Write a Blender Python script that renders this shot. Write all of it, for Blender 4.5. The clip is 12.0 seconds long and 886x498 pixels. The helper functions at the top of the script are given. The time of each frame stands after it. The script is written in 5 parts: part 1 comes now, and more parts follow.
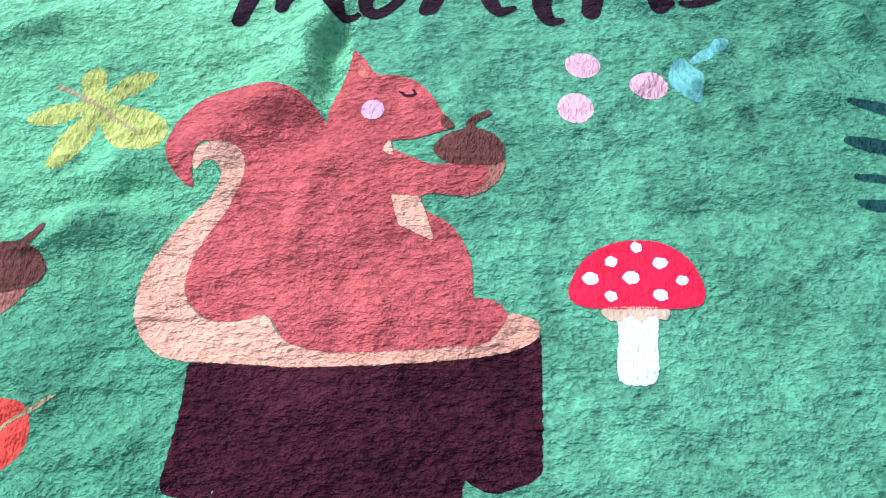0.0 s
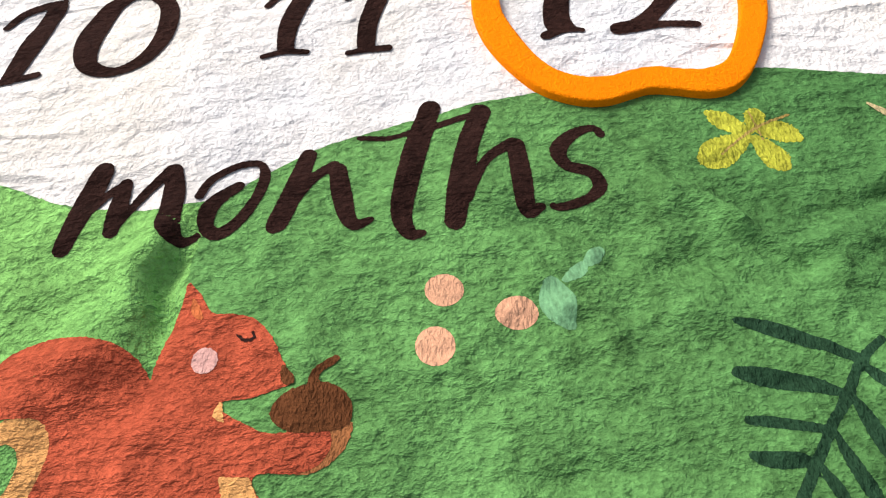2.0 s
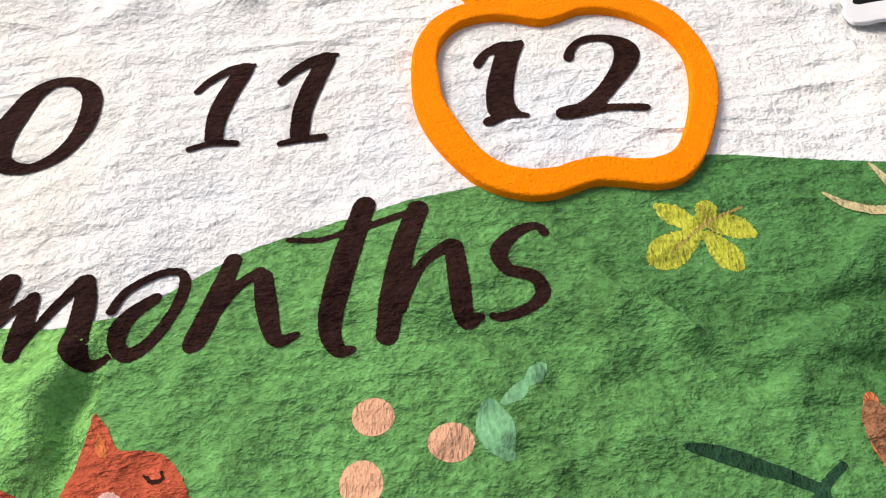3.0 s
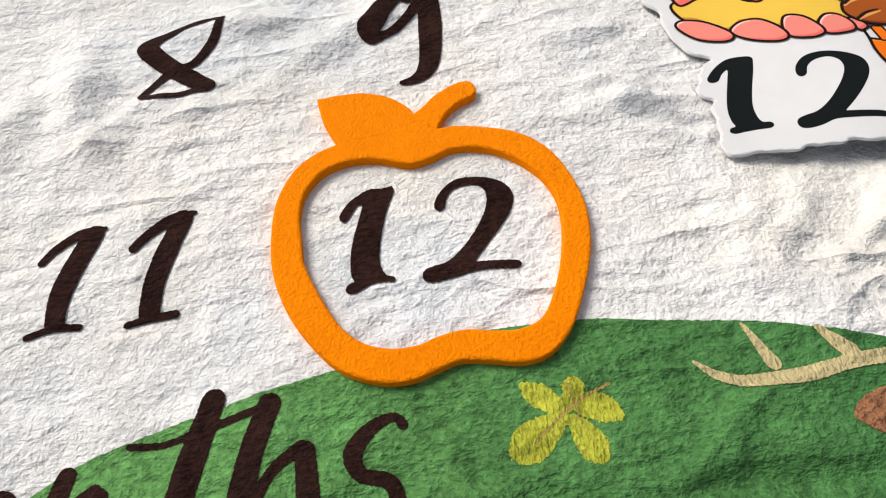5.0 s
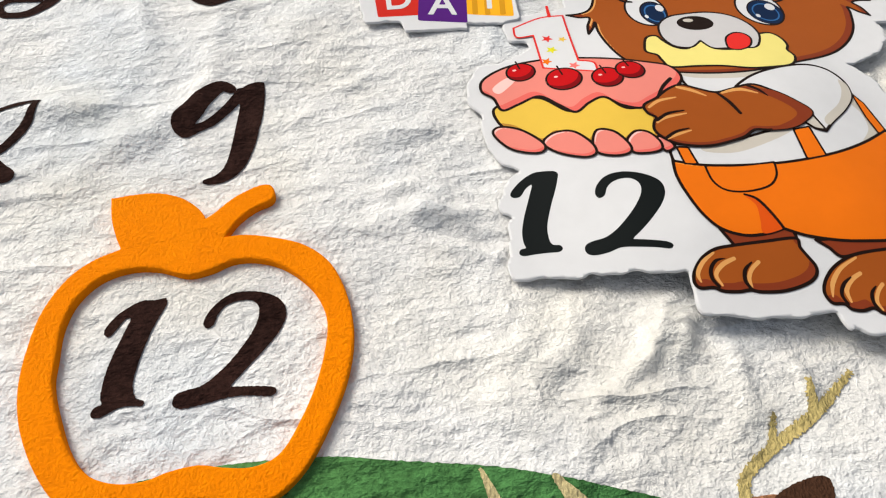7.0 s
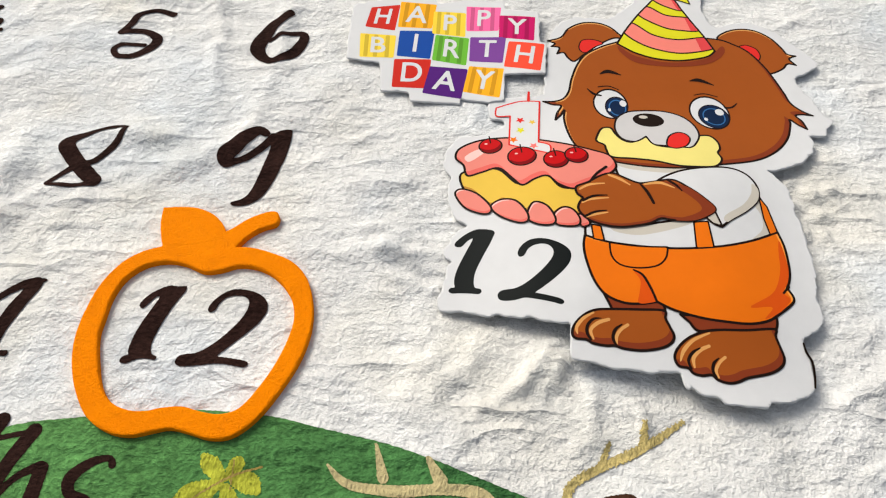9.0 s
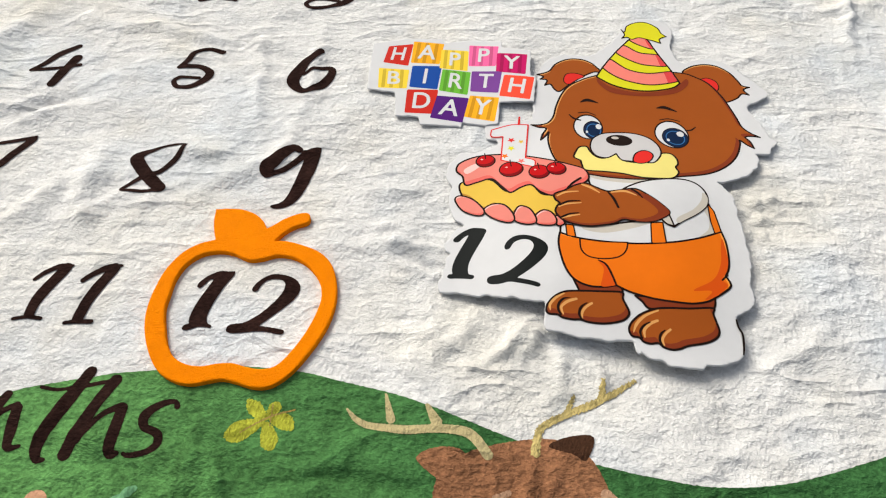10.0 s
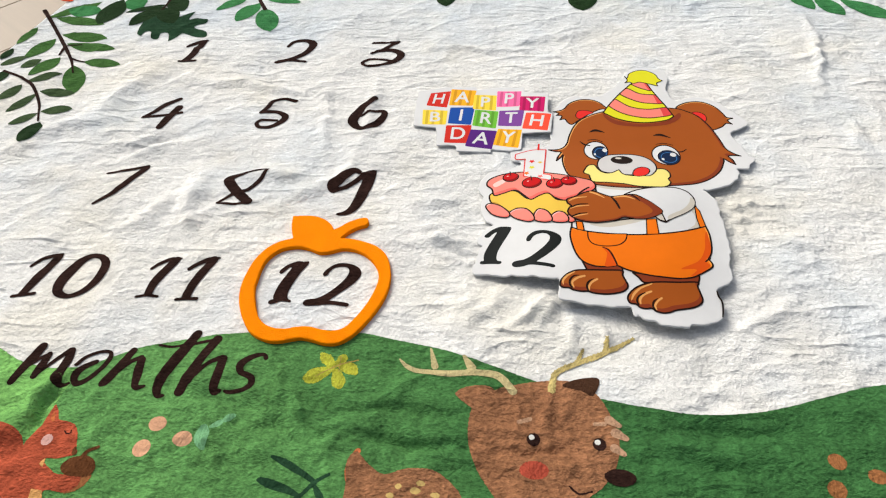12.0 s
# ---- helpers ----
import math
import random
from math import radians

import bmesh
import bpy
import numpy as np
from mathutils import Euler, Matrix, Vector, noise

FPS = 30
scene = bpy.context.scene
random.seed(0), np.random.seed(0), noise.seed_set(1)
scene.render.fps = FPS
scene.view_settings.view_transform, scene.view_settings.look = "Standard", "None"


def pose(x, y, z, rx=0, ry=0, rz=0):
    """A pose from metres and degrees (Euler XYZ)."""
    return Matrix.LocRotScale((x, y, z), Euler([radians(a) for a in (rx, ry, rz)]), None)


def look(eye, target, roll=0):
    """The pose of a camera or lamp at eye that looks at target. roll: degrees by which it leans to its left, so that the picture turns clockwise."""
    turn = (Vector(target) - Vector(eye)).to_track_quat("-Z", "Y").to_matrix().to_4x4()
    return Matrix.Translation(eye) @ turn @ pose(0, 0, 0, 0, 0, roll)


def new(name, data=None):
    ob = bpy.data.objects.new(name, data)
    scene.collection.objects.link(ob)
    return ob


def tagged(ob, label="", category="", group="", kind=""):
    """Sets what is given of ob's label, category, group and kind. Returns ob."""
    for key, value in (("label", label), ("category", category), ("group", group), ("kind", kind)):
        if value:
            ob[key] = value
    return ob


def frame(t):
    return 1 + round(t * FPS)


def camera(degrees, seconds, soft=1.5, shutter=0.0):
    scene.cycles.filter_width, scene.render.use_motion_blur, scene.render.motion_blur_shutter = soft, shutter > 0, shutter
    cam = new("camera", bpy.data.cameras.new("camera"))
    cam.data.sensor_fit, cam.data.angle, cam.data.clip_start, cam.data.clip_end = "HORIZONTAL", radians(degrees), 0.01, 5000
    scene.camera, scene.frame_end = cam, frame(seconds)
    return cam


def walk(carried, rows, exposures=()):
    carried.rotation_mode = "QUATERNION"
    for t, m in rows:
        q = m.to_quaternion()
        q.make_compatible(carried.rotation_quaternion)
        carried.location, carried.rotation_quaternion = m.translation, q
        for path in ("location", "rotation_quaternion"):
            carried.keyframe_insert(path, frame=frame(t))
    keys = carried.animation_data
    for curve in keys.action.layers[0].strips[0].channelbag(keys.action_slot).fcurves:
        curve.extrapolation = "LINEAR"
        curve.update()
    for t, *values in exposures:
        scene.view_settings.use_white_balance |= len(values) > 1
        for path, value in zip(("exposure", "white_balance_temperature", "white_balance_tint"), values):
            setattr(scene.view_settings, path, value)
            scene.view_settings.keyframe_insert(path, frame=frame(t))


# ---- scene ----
cam = camera(64.97, 12.0, soft=1.15)
walk(cam, [
    (0, look((-0.1389, -0.3170, 0.1912), (-0.1468, -0.1753, -0.0731), -3.92)),
    (0.5, look((-0.1320, -0.3039, 0.1932), (-0.1372, -0.1594, -0.0697), -3.71)),
    (1, look((-0.1233, -0.2864, 0.1949), (-0.1254, -0.1385, -0.0661), -3.48)),
    (1.5, look((-0.1094, -0.2659, 0.1954), (-0.1076, -0.1130, -0.0627), -3.15)),
    (2, look((-0.0982, -0.2488, 0.1971), (-0.0919, -0.0895, -0.0571), -2.55)),
    (2.5, look((-0.0846, -0.2306, 0.2003), (-0.0748, -0.0663, -0.0506), -2.26)),
    (3, look((-0.0781, -0.2172, 0.1987), (-0.0646, -0.0500, -0.0500), -1.67)),
    (3.2, look((-0.0761, -0.2122, 0.1984), (-0.0604, -0.0436, -0.0492), -1.28)),
    (4.8, look((-0.0399, -0.1662, 0.2210), (-0.0141, -0.0013, -0.0283), -0.33)),
    (5, look((-0.0314, -0.1628, 0.2227), (-0.0040, 0.0032, -0.0257), -0.33)),
    (5.5, look((-0.0071, -0.1544, 0.2285), (0.0235, 0.0120, -0.0192), -0.22)),
    (6, look((0.0154, -0.1450, 0.2343), (0.0490, 0.0210, -0.0132), 0.57)),
    (6.5, look((0.0393, -0.1410, 0.2399), (0.0728, 0.0247, -0.0079), 1.63)),
    (7, look((0.0624, -0.1352, 0.2486), (0.0926, 0.0307, 0.0005), 2.97)),
    (7.5, look((0.0857, -0.1327, 0.2619), (0.1084, 0.0326, 0.0126), 3.88)),
    (7.7, look((0.0956, -0.1360, 0.2689), (0.1112, 0.0309, 0.0201), 2.78)),
    (9.3, look((0.1347, -0.1971, 0.3509), (0.1255, -0.0231, 0.1067), 0.28)),
    (9.5, look((0.1389, -0.2112, 0.3637), (0.1278, -0.0351, 0.1210), -0.12)),
    (10, look((0.1457, -0.2482, 0.3889), (0.1296, -0.0665, 0.1508), -1.21)),
    (10.5, look((0.1525, -0.2934, 0.4084), (0.1313, -0.1045, 0.1762), -2.21)),
    (11, look((0.1562, -0.3288, 0.4188), (0.1297, -0.1332, 0.1929), -3.26)),
    (11.5, look((0.1558, -0.3533, 0.4242), (0.1252, -0.1516, 0.2043), -4.04)),
    (12, look((0.1574, -0.3714, 0.4298), (0.1243, -0.1651, 0.2146), -4.61)),
], exposures=[(0.0, 0.46, 4280, 41), (0.5, 0.42, 5150, 32), (1.0, 0.25, 6200, 21), (2.5, -0.04, 6600, 13), (5.5, -0.31, 6580, 9), (9.5, -0.35, 6620, 7), (12.0, -0.25, 6620, 7)])

# ---- daylight ----
SUN_TO = Vector((-0.53, 0.49, 0.70)).normalized()
world = bpy.data.worlds.new("daylight")
scene.world = world
world.use_nodes = True
wn = world.node_tree
sky = wn.nodes.new("ShaderNodeTexSky")
sky.sky_type, sky.sun_disc = "NISHITA", False
sky.dust_density, sky.ozone_density = 5.0, 0.6
sky.sun_elevation = math.asin(SUN_TO.z)
sky.sun_rotation = math.atan2(SUN_TO.x, SUN_TO.y)
haze = wn.nodes.new("ShaderNodeHueSaturation")
haze.inputs["Saturation"].default_value = 0.5
wn.links.new(sky.outputs[0], haze.inputs["Color"])
wn.links.new(haze.outputs[0], wn.nodes["Background"].inputs[0])
wn.nodes["Background"].inputs[1].default_value = 0.165
sun = new("sun", bpy.data.lights.new("sun", "SUN"))
sun.data.energy, sun.data.angle, sun.data.color = 2.85, radians(25.0), (1.0, 0.95, 0.88)
sun.matrix_world = look(SUN_TO * 3, (0, 0, 0))


# ---- materials ----
def nodes_of(name, rough=0.9, metal=0.0):
    m = bpy.data.materials.new(name)
    m.use_nodes = True
    nt = m.node_tree
    b = nt.nodes["Principled BSDF"]
    b.inputs["Roughness"].default_value, b.inputs["Metallic"].default_value = rough, metal
    return m, nt, b


def node(nt, kind, **inputs):
    n = nt.nodes.new("ShaderNode" + kind)
    for k, v in inputs.items():
        n.inputs[k.replace("_", " ")].default_value = v
    return n


def math_node(nt, op, a, b):
    n = nt.nodes.new("ShaderNodeMath")
    n.operation = op
    for i, v in enumerate((a, b)):
        if isinstance(v, (int, float)):
            n.inputs[i].default_value = v
        else:
            nt.links.new(v, n.inputs[i])
    return n.outputs[0]


def stretched(nt, sx, sy, turn):
    co = nt.nodes.new("ShaderNodeTexCoord")
    mp = nt.nodes.new("ShaderNodeMapping")
    mp.inputs["Scale"].default_value = (sx, sy, sx)
    mp.inputs["Rotation"].default_value = (0, 0, radians(turn))
    nt.links.new(co.outputs["Object"], mp.inputs["Vector"])
    return mp.outputs[0]


def noise_at(nt, vec, scale, detail=3.0, rough=0.6):
    n = node(nt, "TexNoise", Scale=scale, Detail=detail, Roughness=rough)
    nt.links.new(vec, n.inputs["Vector"])
    return n.outputs["Fac"]


def ridges(nt, vec, scale, sharp):
    """Thin crests along the level lines of a slow noise, where cloth has been crushed."""
    n = noise_at(nt, vec, scale, 2.0, 0.5)
    off = math_node(nt, "ABSOLUTE", math_node(nt, "SUBTRACT", n, 0.5), 0.0)
    return math_node(nt, "MAXIMUM", math_node(nt, "SUBTRACT", 1.0, math_node(nt, "MULTIPLY", off, sharp)), 0.0)


PLUSH = (0.11, 0.44, 1.0, 0.36, 0.21, 0.10)


def fleece(name, colour, wear_sheen=0.0, pile=1.15, gradient=None, nap=(2.0, 1.0, 22), axis="X", weights=PLUSH, light_tints=()):
    """Short-pile plush: clumped fibres in relief, the nap brushed light and dark in patches."""
    m, nt, b = nodes_of(name, 0.95)
    flat, brushed, across = stretched(nt, 1, 1, 0), stretched(nt, *nap), stretched(nt, 2.2, 1.0, 24)
    fine, clump = noise_at(nt, brushed, 820, 2, 0.6), noise_at(nt, brushed, 330, 3, 0.6)
    dent, broad, patch = noise_at(nt, stretched(nt, 1.0, 1.4, 12), 130, 3, 0.6), noise_at(nt, across, 48, 4, 0.65), noise_at(nt, flat, 13, 3, 0.6)
    rumple = noise_at(nt, stretched(nt, 1.0, 2.0, -4), 38, 2, 0.5)
    rise = math_node(nt, "MULTIPLY", fine, weights[0])
    for h, k in ((clump, weights[1]), (rumple, weights[2]), (dent, weights[3])):
        rise = math_node(nt, "ADD", rise, math_node(nt, "MULTIPLY", h, k))
    where = math_node(nt, "MULTIPLY", math_node(nt, "MAXIMUM", math_node(nt, "SUBTRACT", noise_at(nt, flat, 9, 2, 0.5), 0.36), 0.0), 4.0)
    crest = math_node(nt, "ADD", math_node(nt, "MULTIPLY", ridges(nt, stretched(nt, 0.45, 1.5, -6), 20, 14.0), weights[4]), math_node(nt, "MULTIPLY", ridges(nt, stretched(nt, 0.8, 1.25, 20), 42, 8.0), weights[5]))
    rise = math_node(nt, "ADD", rise, math_node(nt, "MULTIPLY", crest, where))
    bump = node(nt, "Bump", Strength=1.0, Distance=0.0042 * pile)
    nt.links.new(rise, bump.inputs["Height"])
    nt.links.new(bump.outputs[0], b.inputs["Normal"])
    # wear, pile sheen and shaded hollows put into the colour, along the clumps
    r = nt.nodes.new("ShaderNodeValToRGB")
    r.color_ramp.elements[0].position, r.color_ramp.elements[1].position = 0.36, 0.64
    dark = tuple(c * (0.80 - wear_sheen * 0.75) for c in colour)
    light = tuple(min(0.9, c * (1.10 + wear_sheen * 1.3)) for c in colour)
    r.color_ramp.elements[0].color, r.color_ramp.elements[1].color = (*dark, 1), (*light, 1)
    mix = math_node(nt, "ADD", math_node(nt, "MULTIPLY", clump, 0.40), math_node(nt, "ADD", math_node(nt, "MULTIPLY", broad, 0.30), math_node(nt, "MULTIPLY", patch, 0.30)))
    nt.links.new(mix, r.inputs["Fac"])
    out = r.outputs["Color"]
    if gradient:
        # the colour shifts to a second tone along one axis, with a cloudy front
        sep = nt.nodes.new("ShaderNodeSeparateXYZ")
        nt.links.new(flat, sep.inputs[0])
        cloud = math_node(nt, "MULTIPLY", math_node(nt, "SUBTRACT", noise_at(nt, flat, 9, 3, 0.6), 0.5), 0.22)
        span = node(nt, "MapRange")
        span.inputs["From Min"].default_value, span.inputs["From Max"].default_value = gradient[0], gradient[1]
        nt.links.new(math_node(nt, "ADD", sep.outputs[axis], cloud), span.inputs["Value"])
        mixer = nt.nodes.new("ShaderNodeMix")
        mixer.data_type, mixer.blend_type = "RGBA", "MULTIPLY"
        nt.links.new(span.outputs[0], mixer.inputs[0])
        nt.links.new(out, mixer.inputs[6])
        mixer.inputs[7].default_value = (*gradient[2], 1)
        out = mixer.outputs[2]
    for start, tone in light_tints:
        # random cool and warm patches: sheen and warm light put into the colour
        spread = math_node(nt, "MULTIPLY", math_node(nt, "SUBTRACT", noise_at(nt, stretched(nt, 1, 1, start), 6.5, 3, 0.6), 0.50), 6.0)
        mixer = nt.nodes.new("ShaderNodeMix")
        mixer.data_type, mixer.blend_type = "RGBA", "MULTIPLY"
        nt.links.new(math_node(nt, "MINIMUM", math_node(nt, "MAXIMUM", spread, 0.0), 1.0), mixer.inputs[0])
        nt.links.new(out, mixer.inputs[6])
        mixer.inputs[7].default_value = (*tone, 1)
        out = mixer.outputs[2]
    nt.links.new(out, b.inputs["Base Color"])
    b.inputs["Specular IOR Level"].default_value = 0.04
    return m


def ink(name, colour, rough=0.45):
    """Printed card: even colour with a faint paper mottle."""
    m, nt, b = nodes_of(name, rough)
    v = noise_at(nt, stretched(nt, 1, 1, 0), 60, 4, 0.6)
    r = nt.nodes.new("ShaderNodeValToRGB")
    r.color_ramp.elements[0].color = (*(c * 0.93 for c in colour), 1)
    r.color_ramp.elements[1].color = (*(min(0.88, c * 1.06) for c in colour), 1)
    nt.links.new(v, r.inputs["Fac"])
    nt.links.new(r.outputs["Color"], b.inputs["Base Color"])
    b.inputs["Specular IOR Level"].default_value = 0.05
    f = noise_at(nt, stretched(nt, 1, 1, 0), 900, 2, 0.5)
    bump = node(nt, "Bump", Strength=0.15, Distance=0.0002)
    nt.links.new(f, bump.inputs["Height"])
    nt.links.new(bump.outputs[0], b.inputs["Normal"])
    return m


def felt(name, colour):
    m, nt, b = nodes_of(name, 0.85)
    flat = stretched(nt, 1, 1, 0)
    a, c = noise_at(nt, flat, 760, 4, 0.7), noise_at(nt, flat, 60, 3, 0.6)
    r = nt.nodes.new("ShaderNodeValToRGB")
    r.color_ramp.elements[0].position, r.color_ramp.elements[1].position = 0.3, 0.7
    r.color_ramp.elements[0].color = (*(k * 0.93 for k in colour), 1)
    r.color_ramp.elements[1].color = (*(min(1, k * 1.1) for k in colour), 1)
    nt.links.new(math_node(nt, "ADD", math_node(nt, "MULTIPLY", a, 0.5), math_node(nt, "MULTIPLY", c, 0.5)), r.inputs["Fac"])
    nt.links.new(r.outputs["Color"], b.inputs["Base Color"])
    bump = node(nt, "Bump", Strength=1.0, Distance=0.0015)
    nt.links.new(a, bump.inputs["Height"])
    nt.links.new(bump.outputs[0], b.inputs["Normal"])
    b.inputs["Specular IOR Level"].default_value = 0.05
    return m


def wood(name):
    m, nt, b = nodes_of(name, 0.45)
    v = noise_at(nt, stretched(nt, 30, 2, 20), 3, 5, 0.6)
    r = nt.nodes.new("ShaderNodeValToRGB")
    r.color_ramp.elements[0].color, r.color_ramp.elements[1].color = (0.13, 0.078, 0.036, 1), (0.20, 0.128, 0.066, 1)
    nt.links.new(v, r.inputs["Fac"])
    nt.links.new(r.outputs["Color"], b.inputs["Base Color"])
    return m


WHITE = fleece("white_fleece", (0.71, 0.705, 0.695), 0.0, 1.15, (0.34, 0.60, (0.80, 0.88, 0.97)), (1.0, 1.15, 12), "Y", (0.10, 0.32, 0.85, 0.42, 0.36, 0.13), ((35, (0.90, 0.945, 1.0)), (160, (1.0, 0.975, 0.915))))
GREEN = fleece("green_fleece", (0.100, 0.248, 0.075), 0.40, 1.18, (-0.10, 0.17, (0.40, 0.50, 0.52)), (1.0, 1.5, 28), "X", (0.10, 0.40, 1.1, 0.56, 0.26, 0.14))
EMBOSSED = (1.0, 1.7, 6)
# left hill coloured lighter: brightness of the slope facing the light, put into colour
GREEN_LIT = fleece("lit_green_fleece", (0.19, 0.43, 0.12), 0.26, 1.6, (-0.11, -0.25, (0.50, 0.58, 0.60)), (1.0, 1.3, 30), "Y")
BROWN = fleece("dark_brown_dye", (0.023, 0.0105, 0.0085), 0.4, 1.15, None, EMBOSSED)
STUMP = fleece("stump_brown_dye", (0.042, 0.0098, 0.0080), 0.6, 2.4, None, EMBOSSED)
RED_FUR = fleece("russet_dye", (0.38, 0.078, 0.039), 0.3, 1.4, None, EMBOSSED)
CREAM = fleece("peach_dye", (0.68, 0.35, 0.125), 0.0, 1.4, None, EMBOSSED)
PINK = fleece("pink_dye", (0.62, 0.34, 0.21), 0.0, 0.9)
BLUSH = fleece("pale_pink_dye", (0.62, 0.36, 0.32), 0.0, 0.9)
STUMP_TOP = fleece("sawn_wood_dye", (0.58, 0.28, 0.10), 0.0, 1.4, None, EMBOSSED)
ACORN = fleece("acorn_brown_dye", (0.12, 0.045, 0.018), 0.1)
NUT = fleece("nut_brown_dye", (0.32, 0.13, 0.05), 0.1)
SCARLET = fleece("scarlet_dye", (0.70, 0.015, 0.02), 0.0, 0.6)
PALE = fleece("ivory_dye", (0.66, 0.65, 0.62), 0.0, 0.6)
TAN = fleece("tan_dye", (0.50, 0.35, 0.13), 0.0, 0.5)
YELLOW = fleece("yellow_dye", (0.36, 0.375, 0.042), 0.35, 1.1)
VEIN = fleece("vein_dye", (0.38, 0.28, 0.08))
DEER = fleece("deer_brown_dye", (0.25, 0.115, 0.058), 0.38, 1.4, None, (1.0, 1.4, 20), "X", (0.10, 0.40, 1.1, 0.56, 0.26, 0.14))
TEAL = fleece("dark_teal_dye", (0.018, 0.052, 0.026), 0.2)
LEAF = fleece("leaf_green_dye", (0.050, 0.125, 0.032), 0.2)
LEAF_DARK = fleece("dark_leaf_dye", (0.014, 0.034, 0.012), 0.2)
LEAF_MID = fleece("bright_leaf_dye", (0.045, 0.19, 0.065), 0.15)
LEAF_RED = fleece("red_leaf_dye", (0.65, 0.07, 0.02))
BOARD = ink("white_card", (0.60, 0.60, 0.61), 0.5)
LINE = ink("dark_line_ink", (0.012, 0.006, 0.004))
BLACK = ink("black_ink", (0.006, 0.008, 0.008))
FUR = ink("bear_brown_ink", (0.30, 0.071, 0.011))
RUST = ink("tan_highlight_ink", (0.62, 0.30, 0.09))
PINK_HI = ink("pale_pink_ink", (0.78, 0.46, 0.42))
FUR_DARK = ink("shaded_brown_ink", (0.20, 0.035, 0.012))
ORANGE = ink("orange_ink", (0.70, 0.145, 0.006))
ORANGE_DEEP = ink("deep_orange_ink", (0.60, 0.075, 0.006))
ICING = ink("icing_pink_ink", (0.68, 0.205, 0.165))
ICING_DEEP = ink("deep_pink_ink", (0.66, 0.12, 0.10))
SPONGE = ink("sponge_yellow_ink", (0.66, 0.43, 0.06))
CREAM_INK = ink("cream_yellow_ink", (0.72, 0.62, 0.19))
LEMON = ink("lemon_ink", (0.62, 0.58, 0.018))
CORAL = ink("coral_ink", (0.85, 0.16, 0.14))
CHERRY = ink("cherry_ink", (0.45, 0.004, 0.006))
RED_INK = ink("red_ink", (0.62, 0.025, 0.02))
BLUE_INK = ink("navy_ink", (0.005, 0.016, 0.05))
GREY_INK = ink("grey_shade_ink", (0.50, 0.46, 0.40))
FELT = felt("orange_felt", (1.0, 0.248, 0.001))
WOOD = wood("wooden_floor")


# ---- shapes: fields in millimetres, positive inside ----
def smooth(points, closed=True, steps=6):
    """A rounded line through control points; a point given twice makes a corner."""
    p = np.array(points, float)
    n = len(p)
    out = []
    for i in range(n if closed else n - 1):
        a, b, c, d = (p[(i + k) % n] if closed else p[min(max(i + k, 0), n - 1)] for k in (-1, 0, 1, 2))
        if np.allclose(b, c):
            continue
        if np.allclose(a, b):
            a = b - (c - b) * 0.01
        if np.allclose(c, d):
            d = c + (c - b) * 0.01
        m0, m1 = (c - a) * 0.5, (d - b) * 0.5
        for s in np.arange(steps) / steps:
            out.append((2 * s ** 3 - 3 * s * s + 1) * b + (s ** 3 - 2 * s * s + s) * m0 + (3 * s * s - 2 * s ** 3) * c + (s ** 3 - s * s) * m1)
    if not closed:
        out.append(p[-1])
    return np.array(out)


class Area:
    """A closed outline."""
    def __init__(self, points, steps=6, straight=False):
        self.line = np.array(points, float) if straight else smooth(points, True, steps)
        self.box = (*self.line.min(0), *self.line.max(0))

    def __call__(self, X, Y):
        q = np.stack([X.ravel(), Y.ravel()], -1)
        best, inside = np.full(len(q), 1e9), np.zeros(len(q), bool)
        for a, b in zip(self.line, np.roll(self.line, -1, 0)):
            d = b - a
            t = np.clip(((q - a) @ d) / max(d @ d, 1e-9), 0, 1)
            best = np.minimum(best, ((q - a - t[:, None] * d) ** 2).sum(1))
            cross = (a[1] > q[:, 1]) != (b[1] > q[:, 1])
            if abs(d[1]) > 1e-9:
                inside ^= cross & (q[:, 0] < a[0] + (q[:, 1] - a[1]) * d[0] / d[1])
        return (np.sqrt(best) * np.where(inside, 1, -1)).reshape(X.shape)


class Brush:
    """Strokes of changing width, each a list of (x, y, width)."""
    def __init__(self, *strokes, steps=6):
        self.runs = [smooth(s, False, steps) for s in strokes]
        pts = np.concatenate(self.runs)
        w = pts[:, 2].max() / 2
        self.box = (*(pts[:, :2].min(0) - w), *(pts[:, :2].max(0) + w))

    def __call__(self, X, Y):
        q = np.stack([X.ravel(), Y.ravel()], -1)
        best = np.full(len(q), -1e9)
        for run in self.runs:
            for a, b in zip(run[:-1], run[1:]):
                d = b[:2] - a[:2]
                t = np.clip(((q - a[:2]) @ d) / max(d @ d, 1e-9), 0, 1)
                far = np.sqrt(((q - a[:2] - t[:, None] * d) ** 2).sum(1))
                best = np.maximum(best, (a[2] + t * (b[2] - a[2])) / 2 - far)
        return best.reshape(X.shape)


class Oval:
    def __init__(self, x, y, rx, ry=None, turn=0.0):
        self.c, self.r, self.a = (x, y), (rx, ry or rx), radians(turn)
        m = max(self.r)
        self.box = (x - m, y - m, x + m, y + m)

    def __call__(self, X, Y):
        u, v = X - self.c[0], Y - self.c[1]
        ca, sa = math.cos(self.a), math.sin(self.a)
        u, v = u * ca + v * sa, v * ca - u * sa
        k = np.sqrt((u / self.r[0]) ** 2 + (v / self.r[1]) ** 2)
        return (1 - k) * min(self.r)


class Joined:
    def __init__(self, *fields):
        self.f = fields
        b = np.array([f.box for f in fields])
        self.box = (*b[:, :2].min(0), *b[:, 2:].max(0))

    def __call__(self, X, Y):
        return np.maximum.reduce([f(X, Y) for f in self.f])


